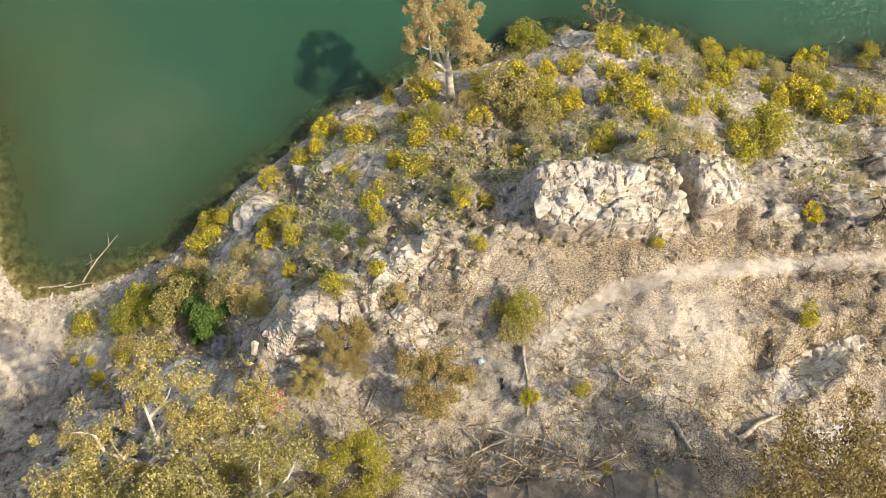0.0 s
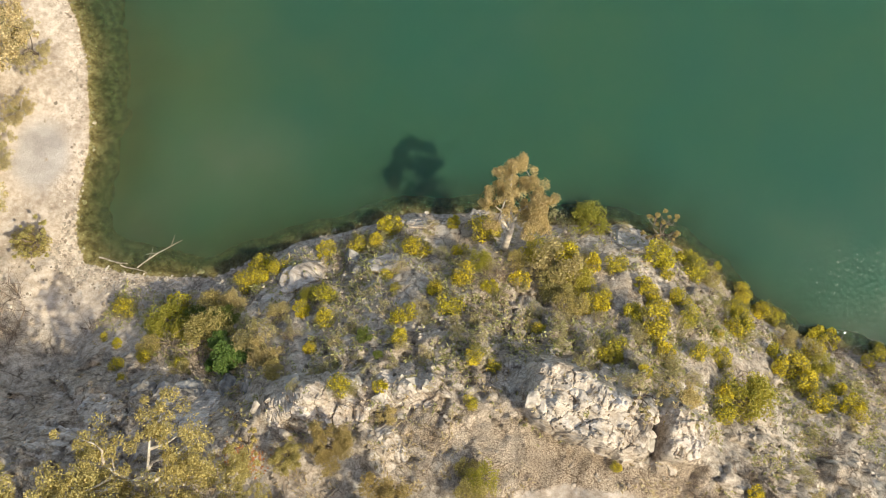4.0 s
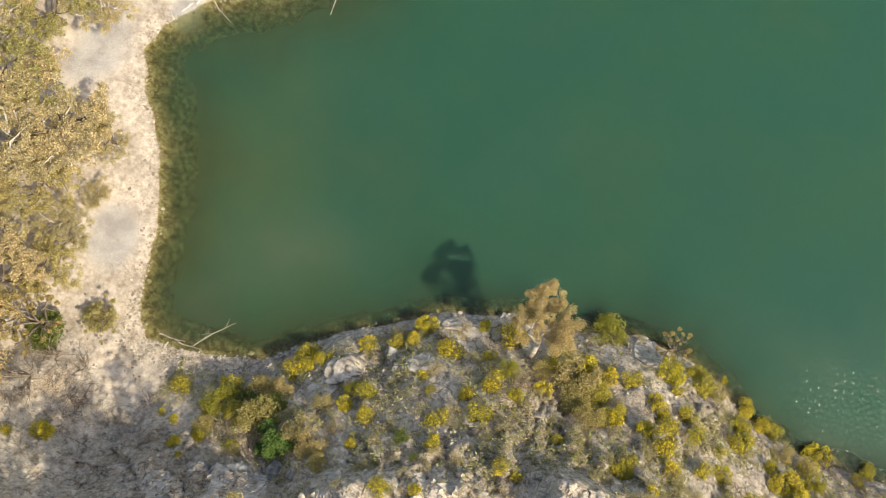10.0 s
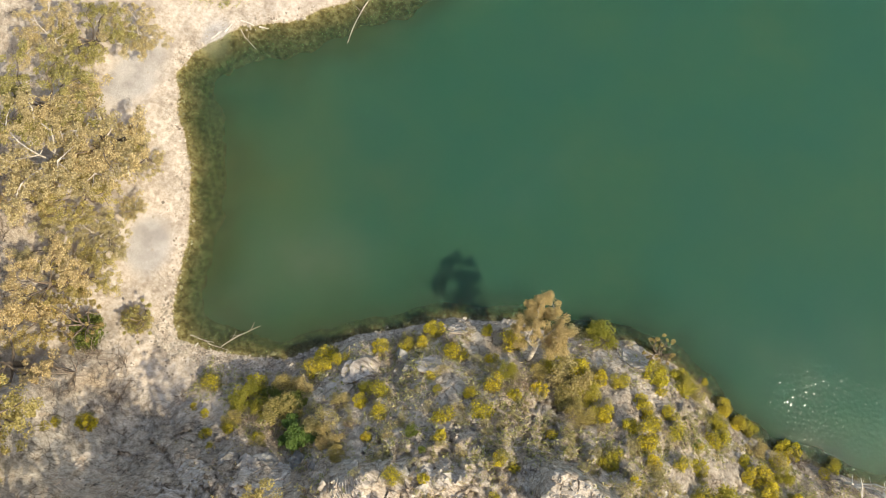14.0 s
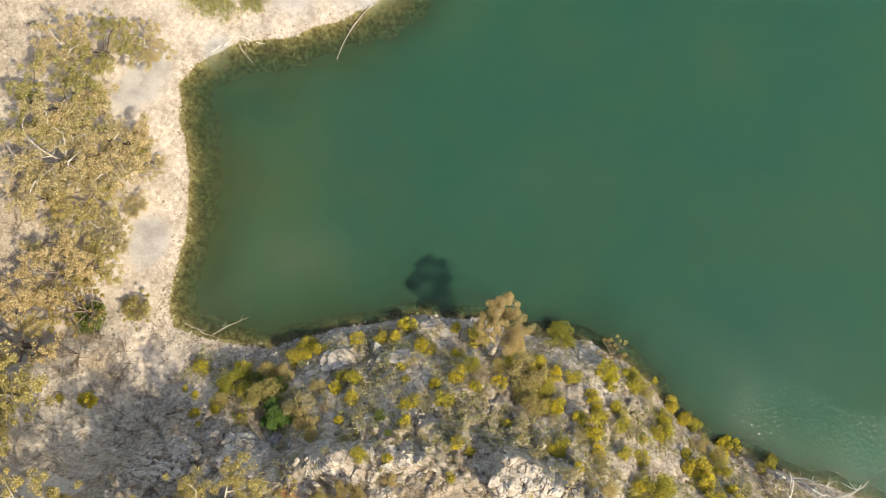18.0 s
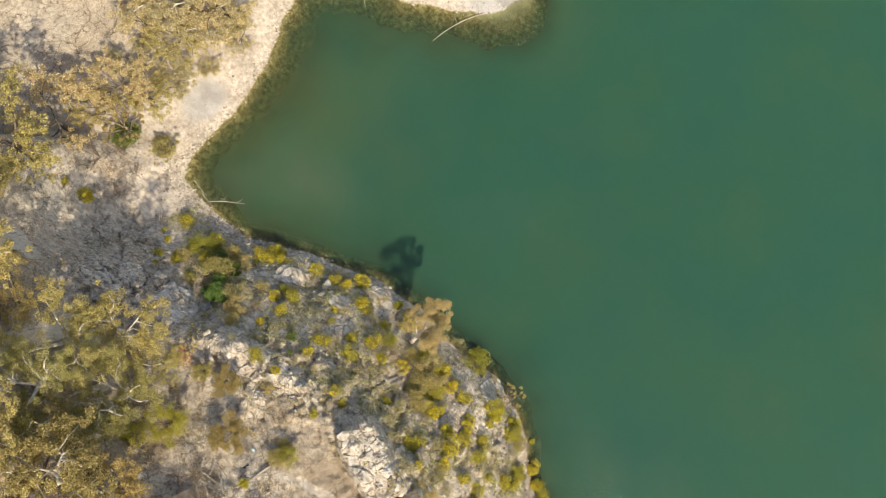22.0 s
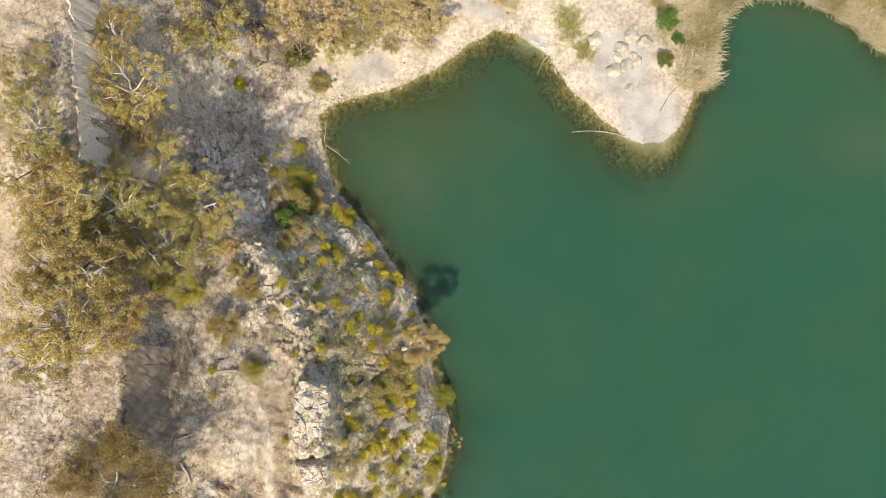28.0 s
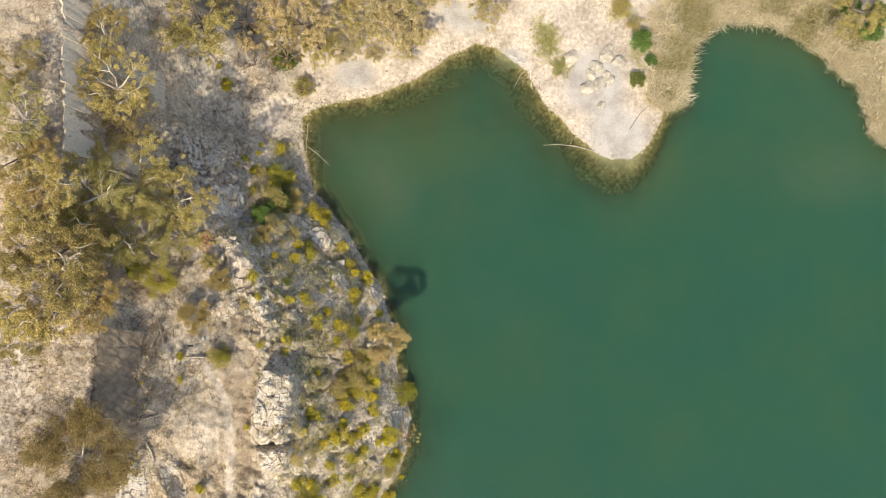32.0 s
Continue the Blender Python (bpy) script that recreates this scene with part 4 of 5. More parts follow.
GREY_BUSH = [(2.2, 19.4, 0.98), (-0.3, 10, 0.6), (-7.6, 6.5, 0.73), (-4.9, 4.9, 0.51), (-3.4, 8.9, 0.61), (-7.7, 9, 0.71), (-11.2, 5.1, 0.7), (9, 13,
    0.75), (11.6, 12.1, 0.81), (14.6, 13.5, 0.8), (16.5, 12, 0.79), (21.3, 17.2, 1.01), (0.5, 4.4, 0.48), (4.4, 11.4, 0.54), (6.2, 11.3, 0.6),
    (12.5, 16.9, 0.91), (-6.3, 11.6, 0.6), (-4.1, 13.4, 0.61), (17.1, 16.2, 0.73), (21.1, 11.4, 0.68), (-7.3, 4.4, 0.47), (-2.5, 5.3, 0.44),
    (2.8, 12.2, 0.69), (12.7, 11.7, 0.5), (-5.6, 15.1, 0.64), (11.6, 14.7, 0.66), (6.8, 20.6, 0.53), (14.3, 17.5, 0.73), (9.8, 13.6, 0.58),
    (-1.2, 8.9, 0.47)]
DEAD_BRUSH = [(-0.3, 3, 0.69), (10.6, -1.5, 0.61), (16.5, 4.1, 0.7), (2.1, -4.8, 0.73), (1.2, -3.7, 0.75), (3.4, -4.3, 0.63), (6.2, -0.1, 0.56), (18.2,
    4.1, 0.76), (23.4, 18.2, 1.12), (13.7, 20.2, 0.85), (-15.8, -0.2, 0.78), (-14.5, 0.8, 0.79), (14.5, 1.9, 0.55), (6.4, -3.5, 0.63), (8.2,
    0.9, 0.46), (0.7, -0.6, 0.62), (0.2, 1.2, 0.58), (25.9, 18.1, 0.97), (13, -1.3, 0.57), (4.2, -0.4, 0.51), (-0.5, -4, 0.55), (0.4, -4.6,
    0.65), (16.9, 3.6, 0.58), (13.3, 2.4, 0.6), (-28.6, -2.1, 1.65), (-32.4, -2.1, 1.86), (-32, -0.4, 1.48), (-32.1, -3.9, 1.43), (-29.7, -0.1,
    1.18), (-24.3, -0.3, 0.87), (-16.4, 2.5, 1.17), (-18.1, 1.1, 1), (-26, -16, 0.97)]
DEAD_BRUSH_B = [(-16.4, -13.6, 1.05), (-0.4, -6.1, 1.2), (2.8, -4.6, 1.31), (0.5, -4.7, 1.08), (5, -4.5, 1.18), (-20.9, -9.9, 1.12), (-19.8, -15.9, 0.95),
    (-16, -16.4, 0.82), (-32.4, -10.3, 1.32)]
BEACH_TREES = [(-40.6, 16, 3.71), (-45.7, 16, 3.56), (-42.7, 12.1, 3.73), (-37.2, 16.1, 1.57), (-39.5, 10.7, 2.47), (-37.1, 8.4, 1.68), (-37.9, 3.2, 2.92),
    (-36, 4.9, 2.19), (-35.9, 11.7, 1), (-40, 5.3, 1.99), (-45.8, 22.9, 2.58), (-48.8, 21.4, 2.36), (-42.9, 8.3, 2.02), (-37.4, -0.1, 1.97),
    (-39.5, 13.5, 3.14), (-37.4, -3.7, 3.91), (-33.5, -6.1, 3.93), (-43.1, 25.3, 2.13), (-35.8, 7.6, 1.84), (-47.3, 69, 3.11)]
CLIFF_TREES = [(-27, -11.8, 2.43), (-22.6, -10.4, 3.1), (-18.8, -9.6, 2.38), (-21, -16.8, 1.61), (-16.8, -15.2, 2.24), (-13.6, -15.5, 2.03), (-11.9, -13.3,
    2.52), (-9.9, -12.6, 2.8), (-8.5, -14.1, 2.26), (-3.5, -10.5, 3.86), (-0.5, -12.1, 3.33), (-1.3, -8.5, 3.05), (3, -13.2, 2.26), (-22.9,
    -16.3, 1.06), (-7.2, -10.5, 2.56), (-6.1, -13, 2.53)]
GUM_BIG = [(-13.7, -7.3, 3.46), (-12.3, -4.2, 3.19), (-11.4, -9.8, 2.82), (-8.2, -5.9, 3.15), (-9.9, -8.3, 2.86), (-9.3, -3.2, 2.07)]
RUSTY_TREES = [(-5.3, 0.4, 1.07), (-7, -0.8, 0.73), (-1, -0.6, 1.33)]
CORNER_GUM = [(13.2, -7.7, 5.23)]
LIME_TREE = [(-4.3, -4.7, 1.51)]
SMALL_TREES = [(9, 9.2, 0.89), (9.4, 21, 1.33), (-9.3, -1.4, 0.99), (-10.9, -0.4, 0.66), (-7.1, -3.5, 0.66), (13.6, -4.3, 1.2), (15.5, -4.5, 0.98), (-33.8,
    1.2, 2.09), (-30.5, 3.8, 1.28)]


gorse = [bush("gorse_bush", 11 + k, GORSE_LEAF, TWIG, "gorse bush in yellow flower on the rocky slope", 20, 80, 0.10, 0.62, f) for k, f in enumerate((0.95, 0.5, 1.15, 0.7))]
n_gorse = [0]
for x, y, r in GORSE + GORSE_B + GORSE_C:
    tagged(put(gorse, n_gorse, x, y, 1.2 * r, 0.05, PLANT_RNG.uniform(0.85, 1.2)), group="gorse bushes on the slope")
greens = [bush("green_shrub", 31, BRIGHT_LEAF, TWIG, "bright green leafy shrub", 20, 110, 0.13, 0.8),
          bush("green_shrub", 32, GREEN_LEAF, TWIG, "dark green dense shrub", 22, 110, 0.12, 0.8)]
n_green = [0]
for x, y, r in GREEN_BUSH:
    put(greens, n_green, x, y, 1.2 * r)
olives = [bush("olive_shrub", 41 + k, leaf, TWIG, text, 30, 120, 0.085, 0.75, None, 18, 0.76) for k, (leaf, text) in enumerate((
    (OLIVE_LEAF, "rusty olive shrub on pale clay"), (LIME_LEAF, "olive shrub with yellowish tips"), (GUM_LEAF, "dull olive twiggy shrub")))]
n_olive = [0]
for x, y, r in OLIVE_BUSH + OLIVE_BUSH_B:
    put(olives, n_olive, x, y, 1.2 * r)
greys = [bush("grey_shrub", 51 + k, GREY_LEAF, TWIG, "low grey-green scrubby shrub", 16, 55, 0.085, 0.5, None, 12, 0.75) for k in range(3)]
n_grey = [0]
for x, y, r in GREY_BUSH:
    tagged(put(greys, n_grey, x, y, 1.3 * r), group="grey scrub on the slope")
scrub_rng, tries = np.random.default_rng(17), 0
while n_grey[0] < 150 and tries < 4000:
    tries += 1
    x, y = scrub_rng.uniform(-19, 30), scrub_rng.uniform(2, 20)
    d = float(shore_distance(np.array([x]), np.array([y]))[0])
    if 0.8 < d < 11.5 and not (2 < x < 13.5 and 5.5 < y < 10) and float(fbm(np.array([x]), np.array([y]), 3.0, 2)[0]) > -0.15:
        tagged(put(greys, n_grey, x, y, scrub_rng.uniform(0.35, 0.95)), group="grey scrub on the slope")
deads = [dead_brush("dead_brush", 61 + k, "bare brown dead bush of dry twigs", 80) for k in range(3)]
n_dead = [0]
for x, y, r in DEAD_BRUSH + DEAD_BRUSH_B:
    tagged(put(deads, n_dead, x, y, 1.3 * r), group="dead bushes on the quarry slope")

while n_dead[0] < 140 and tries < 8000:
    tries += 1
    x, y = (scrub_rng.uniform(-19, 30) if n_dead[0] < 95 else scrub_rng.uniform(13, 33)), scrub_rng.uniform(0, 20)
    d = float(shore_distance(np.array([x]), np.array([y]))[0])
    if 0.8 < d < 14 and not (2 < x < 13.5 and 5.5 < y < 10) and float(fbm(np.array([x + 9]), np.array([y]), 3.5, 2)[0]) > 0:
        tagged(put(deads, n_dead, x, y, scrub_rng.uniform(0.45, 0.95)), group="dead bushes on the quarry slope")


# ---- trees ----
def stand(kinds, places, used, factor, label_group):
    for x, y, r in places:
        k = kinds[used[0] % len(kinds)]
        tagged(put(kinds, used, x, y, factor * r / k["spread"], 0.0, 0.86), group=label_group)


def grove(kinds, spread_m):
    for t in kinds:
        t["spread"] = spread_m
    return kinds


beach_kinds = grove([gum_tree("beach_tree", 71 + k, 5.2, 3.0, leaf, bark, 150, 95, (0.3, 0.2), 0.125, "tan-leaved eucalypt with thin limbs behind the beach")
                     for k, (leaf, bark) in enumerate(((TAN_LEAF, BARK_DARK), (GUM_LEAF, BARK_DARK), (TAN_LEAF, BARK_PALE)))], 3.0)
stand(beach_kinds, BEACH_TREES, [0], 1.22, "eucalypts behind the beach")
cliff_kinds = grove([gum_tree("cliff_tree", 81 + k, 6.2, 3.0, leaf, bark, 150, 100, (0.2, 0.3), 0.12, "olive eucalypt with pale limbs under the rock wall")
                     for k, (leaf, bark) in enumerate(((RUST_LEAF, BARK_PALE), (GUM_LEAF, BARK_PALE), (RUST_LEAF, BARK_DARK)))], 3.0)
stand(cliff_kinds, CLIFF_TREES, [0], 1.22, "eucalypts by the rock wall")
big_kinds = grove([gum_tree("gum_tree", 91 + k, 10.0, 3.4, GUM_LEAF, BARK_PALE, 170, 140, (0.4, 0.2), 0.1, "tall gum tree with white limbs and olive leaves") for k in range(2)], 3.4)
stand(big_kinds, GUM_BIG, [0], 1.25, "gum trees in the gully")
corner = grove([gum_tree("spreading_gum", 97, 5.6, 5.2, DARK_LEAF, BARK_PALE, 170, 330, (0.2, 0.3), 0.13, "wide olive gum tree on the upper ledge", (0.09, 0.17))], 5.2)
stand(corner, CORNER_GUM, [0], 1.0, "")
lime = grove([gum_tree("lime_tree", 99, 3.0, 1.6, LIME_LEAF, BARK_DARK, 60, 170, (0, 0), 0.09, "small dense yellow-green tree beside rubble", (0.16, 0.28))], 1.6)
stand(lime, LIME_TREE, [0], 1.1, "")
smalls = grove([gum_tree("sapling", 101, 2.6, 1.0, GREY_LEAF, BARK_DARK, 30, 60, (0.1, 0.1), 0.1, "small thin grey-green sapling"),
                gum_tree("sapling", 102, 2.8, 1.0, RUST_LEAF, BARK_DARK, 30, 65, (0, 0.2), 0.1, "small thin rust-olive sapling"),
                gum_tree("sapling", 103, 2.4, 1.0, GUM_LEAF, BARK_DARK, 32, 70, (0, 0), 0.1, "small olive sapling on open ground")], 1.0)
stand(smalls, SMALL_TREES, [0], 1.1, "")
rusty = grove([gum_tree("rusty_tree", 111 + k, 2.3, 1.2, leaf, BARK_DARK, 60, 300, (0.1, 0.1), 0.075, "small rounded rust-olive tree on pale clay", (0.16, 0.28))
               for k, leaf in enumerate((RUST_LEAF, GUM_LEAF))], 1.2)
stand(rusty, RUSTY_TREES, [0], 1.1, "small rounded trees on the bench")
shore_tree = gum_tree("shore_tree", 107, 7.6, 2.1, SHORE_LEAF, BARK_PALE, 190, 170, (-0.3, 2.9), 0.105, "tan-leaved eucalypt leaning over the water's edge", (0.09, 0.2))
shore_tree.matrix_basis = pose(-0.5, 15.6, ground_z(-0.5, 15.6) - 0.1)


# ---- fallen wood ----
def fallen_log(name, a, b, radius, seed, label, mat=DEAD_WOOD, stubs=2, lift=0.0):
    """A crooked trunk lying on the ground from a to b, with broken side stubs."""
    rng = np.random.default_rng(seed)
    log = new(name)
    a, b = (Vector((p[0], p[1], max(ground_z(*p), -0.05) + radius * 0.6 + lift)) for p in (a, b))
    n = 9
    side = Vector((-(b - a).y, (b - a).x, 0)).normalized()
    pts = []
    for t in np.linspace(0, 1, n):
        p = a.lerp(b, t) + side * (0.06 * (b - a).length * math.sin(3.1 * t + seed) + rng.normal() * 0.02)
        p.z = max(p.z, max(ground_z(p.x, p.y), -0.05) + radius * 0.5 + lift)
        pts.append(p - a)
    radii = np.linspace(radius, radius * 0.5, n) * rng.uniform(0.88, 1.12, n)
    part("stem", limbs_mesh("stem", [(pts, radii)], mat, 8), log)
    for k in range(stubs):
        s = pts[int(rng.integers(2, n - 1))]
        e = s + Vector((rng.normal(), rng.normal(), 0.4)).normalized() * (b - a).length * rng.uniform(0.12, 0.3)
        part("side_branch", limbs_mesh("side_branch", [(bent(rng, s, e, 0.1, 4), np.linspace(radius * 0.5, radius * 0.18, 4))], mat, 6), log)
    log.location = a
    return tagged(log, label, "log")


LOGS = [((3.06, 0.56), (2.77, -2.44), 0.09, 3), ((11.5, -3.34), (13.5, -2.34), 0.13, 2), ((6.3, -3.0), (6.8, -3.8), 0.08, 2),
        ((8.8, -2.6), (9.5, -3.6), 0.14, 2), ((2.8, -3.6), (6.1, -3.9), 0.08, 2), ((6.8, -0.45), (7.4, -1.1), 0.09, 1),
        ((-3.8, -1.3), (-4.4, -2.4), 0.05, 1), ((4.5, -4.9), (2.0, -4.7), 0.07, 3), ((1.2, -3.3), (5.9, -4.0), 0.07, 2), ((0.6, -4.2), (2.4, -3.0), 0.06, 3),
        ((1.6, -4.6), (3.4, -3.4), 0.05, 3), ((6.0, -2.7), (6.3, -3.7), 0.07, 1), ((3.2, -4.9), (5.6, -4.75), 0.07, 2), ((0.2, -3.0), (1.4, -4.4), 0.05, 2)]
for k, (a, b, r, s) in enumerate(LOGS):
    tagged(fallen_log("fallen_log", a, b, r, 200 + k, "grey weathered fallen trunk on leaf litter", DEAD_WOOD, s), group="fallen trunks on the bench")
fallen_log("drift_branch", (-23.6, 4.7), (-21.9, 7.9), 0.05, 221, "bare branch reaching out of the water", DEAD_WOOD, 3, 0.1)
fallen_log("drift_branch", (-26.6, 4.3), (-24.6, 4.9), 0.07, 222, "bare branch lying along the shore", DEAD_WOOD, 3)
fallen_log("drift_branch", (-25.0, 4.6), (-23.0, 4.6), 0.05, 225, "thin driftwood stick at the water's edge", DEAD_WOOD, 1)
fallen_log("drift_branch", (-27.0, 39.9), (-27.1, 33.6), 0.07, 223, "long bare branch lying in the shallows", DEAD_WOOD, 3)
fallen_log("drift_branch", (-36.2, 30.4), (-34.2, 29.2), 0.06, 224, "pale drift branch at the bay's edge", DEAD_WOOD, 2)
for k, (a, b) in enumerate((((-38.2, 28.3), (-37.6, 29.3)), ((-37.4, 29.4), (-37.1, 30.3)), ((-36.6, 30.9), (-35.4, 31.2)), ((-34.9, 31.2), (-34.1, 31.6)))):
    tagged(fallen_log("drift_stick", a, b, 0.07, 231 + k, "short bleached driftwood stick in the shallows", WHITE_WOOD, 1), group="driftwood along the spit")
fallen_log("pole", (-30.2, 43.85), (-33.3, 45.9), 0.05, 226, "long straight dark pole lying on gravel", BARK_DARK, 0)
fallen_log("stump_log", (-47.2, 22.9), (-45.9, 21.7), 0.34, 227, "short thick brown log lying on sand", DEAD_WOOD, 1)


def dead_tree(name, x, y, h, seed, label, mat):
    """A standing tree with bare forked limbs."""
    rng = np.random.default_rng(seed)
    tree = new(name)
    trunk = bent(rng, (0, 0, -0.3), (rng.normal() * 0.4, rng.normal() * 0.4 + 0.3, h * 0.5), 0.06, 5)
    part("trunk", limbs_mesh("trunk", [(trunk, np.linspace(0.17, 0.11, 5))], mat, 7), tree)
    for k in range(5):
        a = rng.uniform(0, 6.28)
        tip = trunk[-1] + np.array([math.cos(a) * h * 0.28, math.sin(a) * h * 0.28, h * rng.uniform(0.2, 0.5)])
        pts = bent(rng, trunk[int(rng.integers(3, 5))], tip, 0.14, 5)
        limb = part("limb", limbs_mesh("limb", [(pts, np.linspace(0.095, 0.03, 5))], mat, 5), tree)
        fine = [(bent(rng, pts[3], pts[3] + rng.normal(size=3) * h * 0.1, 0.1, 3), [0.035, 0.025, 0.012]) for _ in range(4)]
        part("twig_spray", limbs_mesh("twig_spray", fine, mat, 4), limb)
    tree.location = (x, y, max(ground_z(x, y), 0))
    return tagged(tree, label, "dead tree")


dead_tree("dead_tree", 31.0, 19.4, 7.0, 301, "bare white dead tree at the water's edge", WHITE_WOOD)
dead_tree("dead_tree", 27.6, 18.6, 5.5, 302, "bare bleached dead tree leaning over the water", WHITE_WOOD)
dead_tree("dead_tree", 20.2, 6.6, 3.6, 303, "charred black dead sapling on the slope", BARK_DARK)

# ---- stones ----
pale = [tagged(new("boulder", boulder_mesh("boulder", 401 + k, STONE_PALE, 0.62)), "angular pale quarry boulder", "boulder") for k in range(4)]
grey = [tagged(new("boulder", boulder_mesh("boulder", 411 + k, STONE_GREY, 0.7, 4, 0.13)), "weathered grey boulder bedded in the slope", "boulder") for k in range(3)]
n_pale, n_grey2, n_tan = [0], [0], [0]
flat_stones = [tagged(new("boulder", boulder_mesh("boulder", 421 + k, STONE_BEACH, 0.36)), "flat pale boulder", "boulder") for k in range(3)]
BEACH_STONES = [(-38.7, 36, 0.8), (-37.6, 35.7, 0.58), (-39.7, 40.2, 0.55), (-38.7, 39.9, 0.8), (-38.4, 41.5, 0.8), (-36.5, 38.4, 0.6), (-37.2, 39.5, 0.58),
                (-36.7, 40.4, 0.5), (-35.2, 39.5, 0.79), (-34.9, 38.3, 0.79), (-36.1, 41, 0.58), (-32.7, 40, 0.5), (-37.4, 38.8, 0.6)]
for x, y, r in BEACH_STONES:
    tagged(put(flat_stones, n_tan, x, y, r * 1.45, -0.16), "flat pale boulder standing on white gravel", group="boulders on the gravel spit")
for x, y, r in ((-11.3, 10.6, 1.0), (-14.5, -0.6, 1.5), (-12.6, 0.2, 1.2), (-16.0, -1.4, 1.3), (-11.3, 1.0, 1.0), (-17.6, -1.8, 1.1), (-7.6, 14.5, 0.8), (-9.5, 11.0, 1.1), (-8.7, 10.4, 0.8), (-3.2, 17.6, 0.6), (10.3, 19.8, 0.7)):
    tagged(put(grey, n_grey2, x, y, r, 0.38), group="grey boulders of the slope")
rock_rng = np.random.default_rng(77)
for k in range(54):
    if k < 14:
        x, y = 7.0 + rock_rng.uniform(-4.4, 5.6), 7.2 + rock_rng.uniform(-1.6, 2.2)
    elif k < 40:
        s = rock_rng.uniform(-1, 1)
        x, y = -6.0 + 4.6 * s + rock_rng.normal() * 0.5, 2.8 + 2.3 * s + rock_rng.normal() * 0.9
    else:
        x, y = rock_rng.uniform(12.5, 18), rock_rng.uniform(-3.4, 0.6)
    tagged(put(pale, n_pale, x, y, rock_rng.uniform(0.25, 0.7) * (1 if k < 40 else 0.5), 0.3), "angular pale rock broken from the outcrop", group="rocks of the outcrop")
for k in range(46):
    x, y = SHORE[10 + k % 26]
    u, v = SHORE[11 + k % 26]
    t = rock_rng.uniform(0, 1)
    x, y = x + (u - x) * t + rock_rng.normal() * 0.3, y + (v - y) * t + rock_rng.normal() * 0.3
    tagged(put(pale, n_pale, x, y, rock_rng.uniform(0.12, 0.34), 0.2, None, max(ground_z(x, y), -0.1)), "small pale stone on the waterline", group="stones on the waterline")


# ---- bare rock that stands out of the slope ----
def rock_mass(name, cx, cy, rx, ry, turn, mat, label, lift=0.25, jag=0.5, dip=(0.5, 0.2), bed=0.3, pitch=0.075, ground=0.35):
    """A broken mass of layered rock over a stretch of the slope: beds that dip one way, cracks, flutes and loose corners."""
    u, v = np.meshgrid(np.arange(-1.15 * rx, 1.15 * rx, pitch), np.arange(-1.15 * ry, 1.15 * ry, pitch))
    c, s = math.cos(radians(turn)), math.sin(radians(turn))
    x, y = cx + u * c - v * s, cy + u * s + v * c
    edge = (np.abs(u / rx) ** 3 + np.abs(v / ry) ** 3) ** (1 / 3) + 0.22 * fbm(x, y, 1.5, 3) + 0.10 * fbm(x, y, 0.4, 2)
    share = step(1.0, 0.78, edge)
    big, gap = blocks(x + 0.3 * fbm(x, y, 0.9, 2), y * 1.25 + 0.3 * fbm(x + 9, y, 0.9, 2), 1.15, 0.9)
    small, gap2 = blocks(x + 0.12 * fbm(x, y, 0.4, 2), y * 1.2, 0.42, 0.9)
    z = height(x, y)
    span = 2 * int(0.35 / pitch) + 1
    for axis in (0, 1):
        wide = np.pad(z, [(span // 2, span // 2) if a == axis else (0, 0) for a in (0, 1)], mode="edge")
        z = np.apply_along_axis(np.convolve, axis, wide, np.ones(span) / span, "valid")
    rough = jag * (0.16 * big - 0.20 * (1 - gap) + 0.05 * small - 0.08 * (1 - gap2) + 0.16 * ridged(u, v * 0.25, 0.9, 2) + 0.5 * fbm(x, y, 2.6, 3) + 0.07 * fbm(u, v * 0.5, 0.22, 2))
    z = z + lift + rough
    q = (z + dip[0] * u + dip[1] * v) / bed + 0.8 * fbm(x, y, 1.7, 3)
    z = z + 0.45 * bed * (np.floor(q) + step(0.35, 0.6, q - np.floor(q)) - q)
    z = z * share + (height(x, y) - ground) * (1 - share)
    nx = u.shape[1]
    i = (np.arange(u.shape[0] - 1)[:, None] * nx + np.arange(nx - 1)[None]).ravel()
    faces = np.stack([i, i + 1, i + nx + 1, i + nx], 1)
    faces = faces[share.ravel()[faces].max(1) > 0.02]
    keep = np.unique(faces)
    slot = np.zeros(u.size, int)
    slot[keep] = np.arange(len(keep))
    co = np.stack([x.ravel() - cx, y.ravel() - cy, z.ravel()], 1)[keep]
    base = float(co[:, 2].min())
    co[:, 2] -= base
    ob = new(name, mesh_of(name, co.tolist(), slot[faces].tolist(), mat))
    ob.location = (cx, cy, base)
    return tagged(ob, label, "rock")


rock_mass("rock_outcrop", 6.9, 7.5, 4.3, 2.2, 2, ROCK_WHITE, "white layered rock outcrop above the foot path", 0.15, 0.75, (0.1, 0.35), 0.34)
rock_mass("rock_outcrop", 12.2, 8.4, 1.5, 1.7, 0, ROCK_PALE, "pale rock knob beside a notch in the outcrop", 0.1, 0.7)
rock_mass("rock_outcrop", 12.4, 10.6, 1.8, 1.0, 10, ROCK_PALE, "low cracked rock step among shrubs", 0.05, 0.5)
rock_mass("rock_outcrop", -6.6, 2.1, 3.3, 1.6, 30, ROCK_PALE, "pale jagged rock ridge along the gully", 0.05, 0.7, (0.5, 0.5), 0.28)
rock_mass("rock_outcrop", -2.6, 4.9, 2.4, 1.3, 15, ROCK_PALE, "cracked pale rock ledge on the slope", 0.05, 0.65, (0.4, 0.4), 0.28)
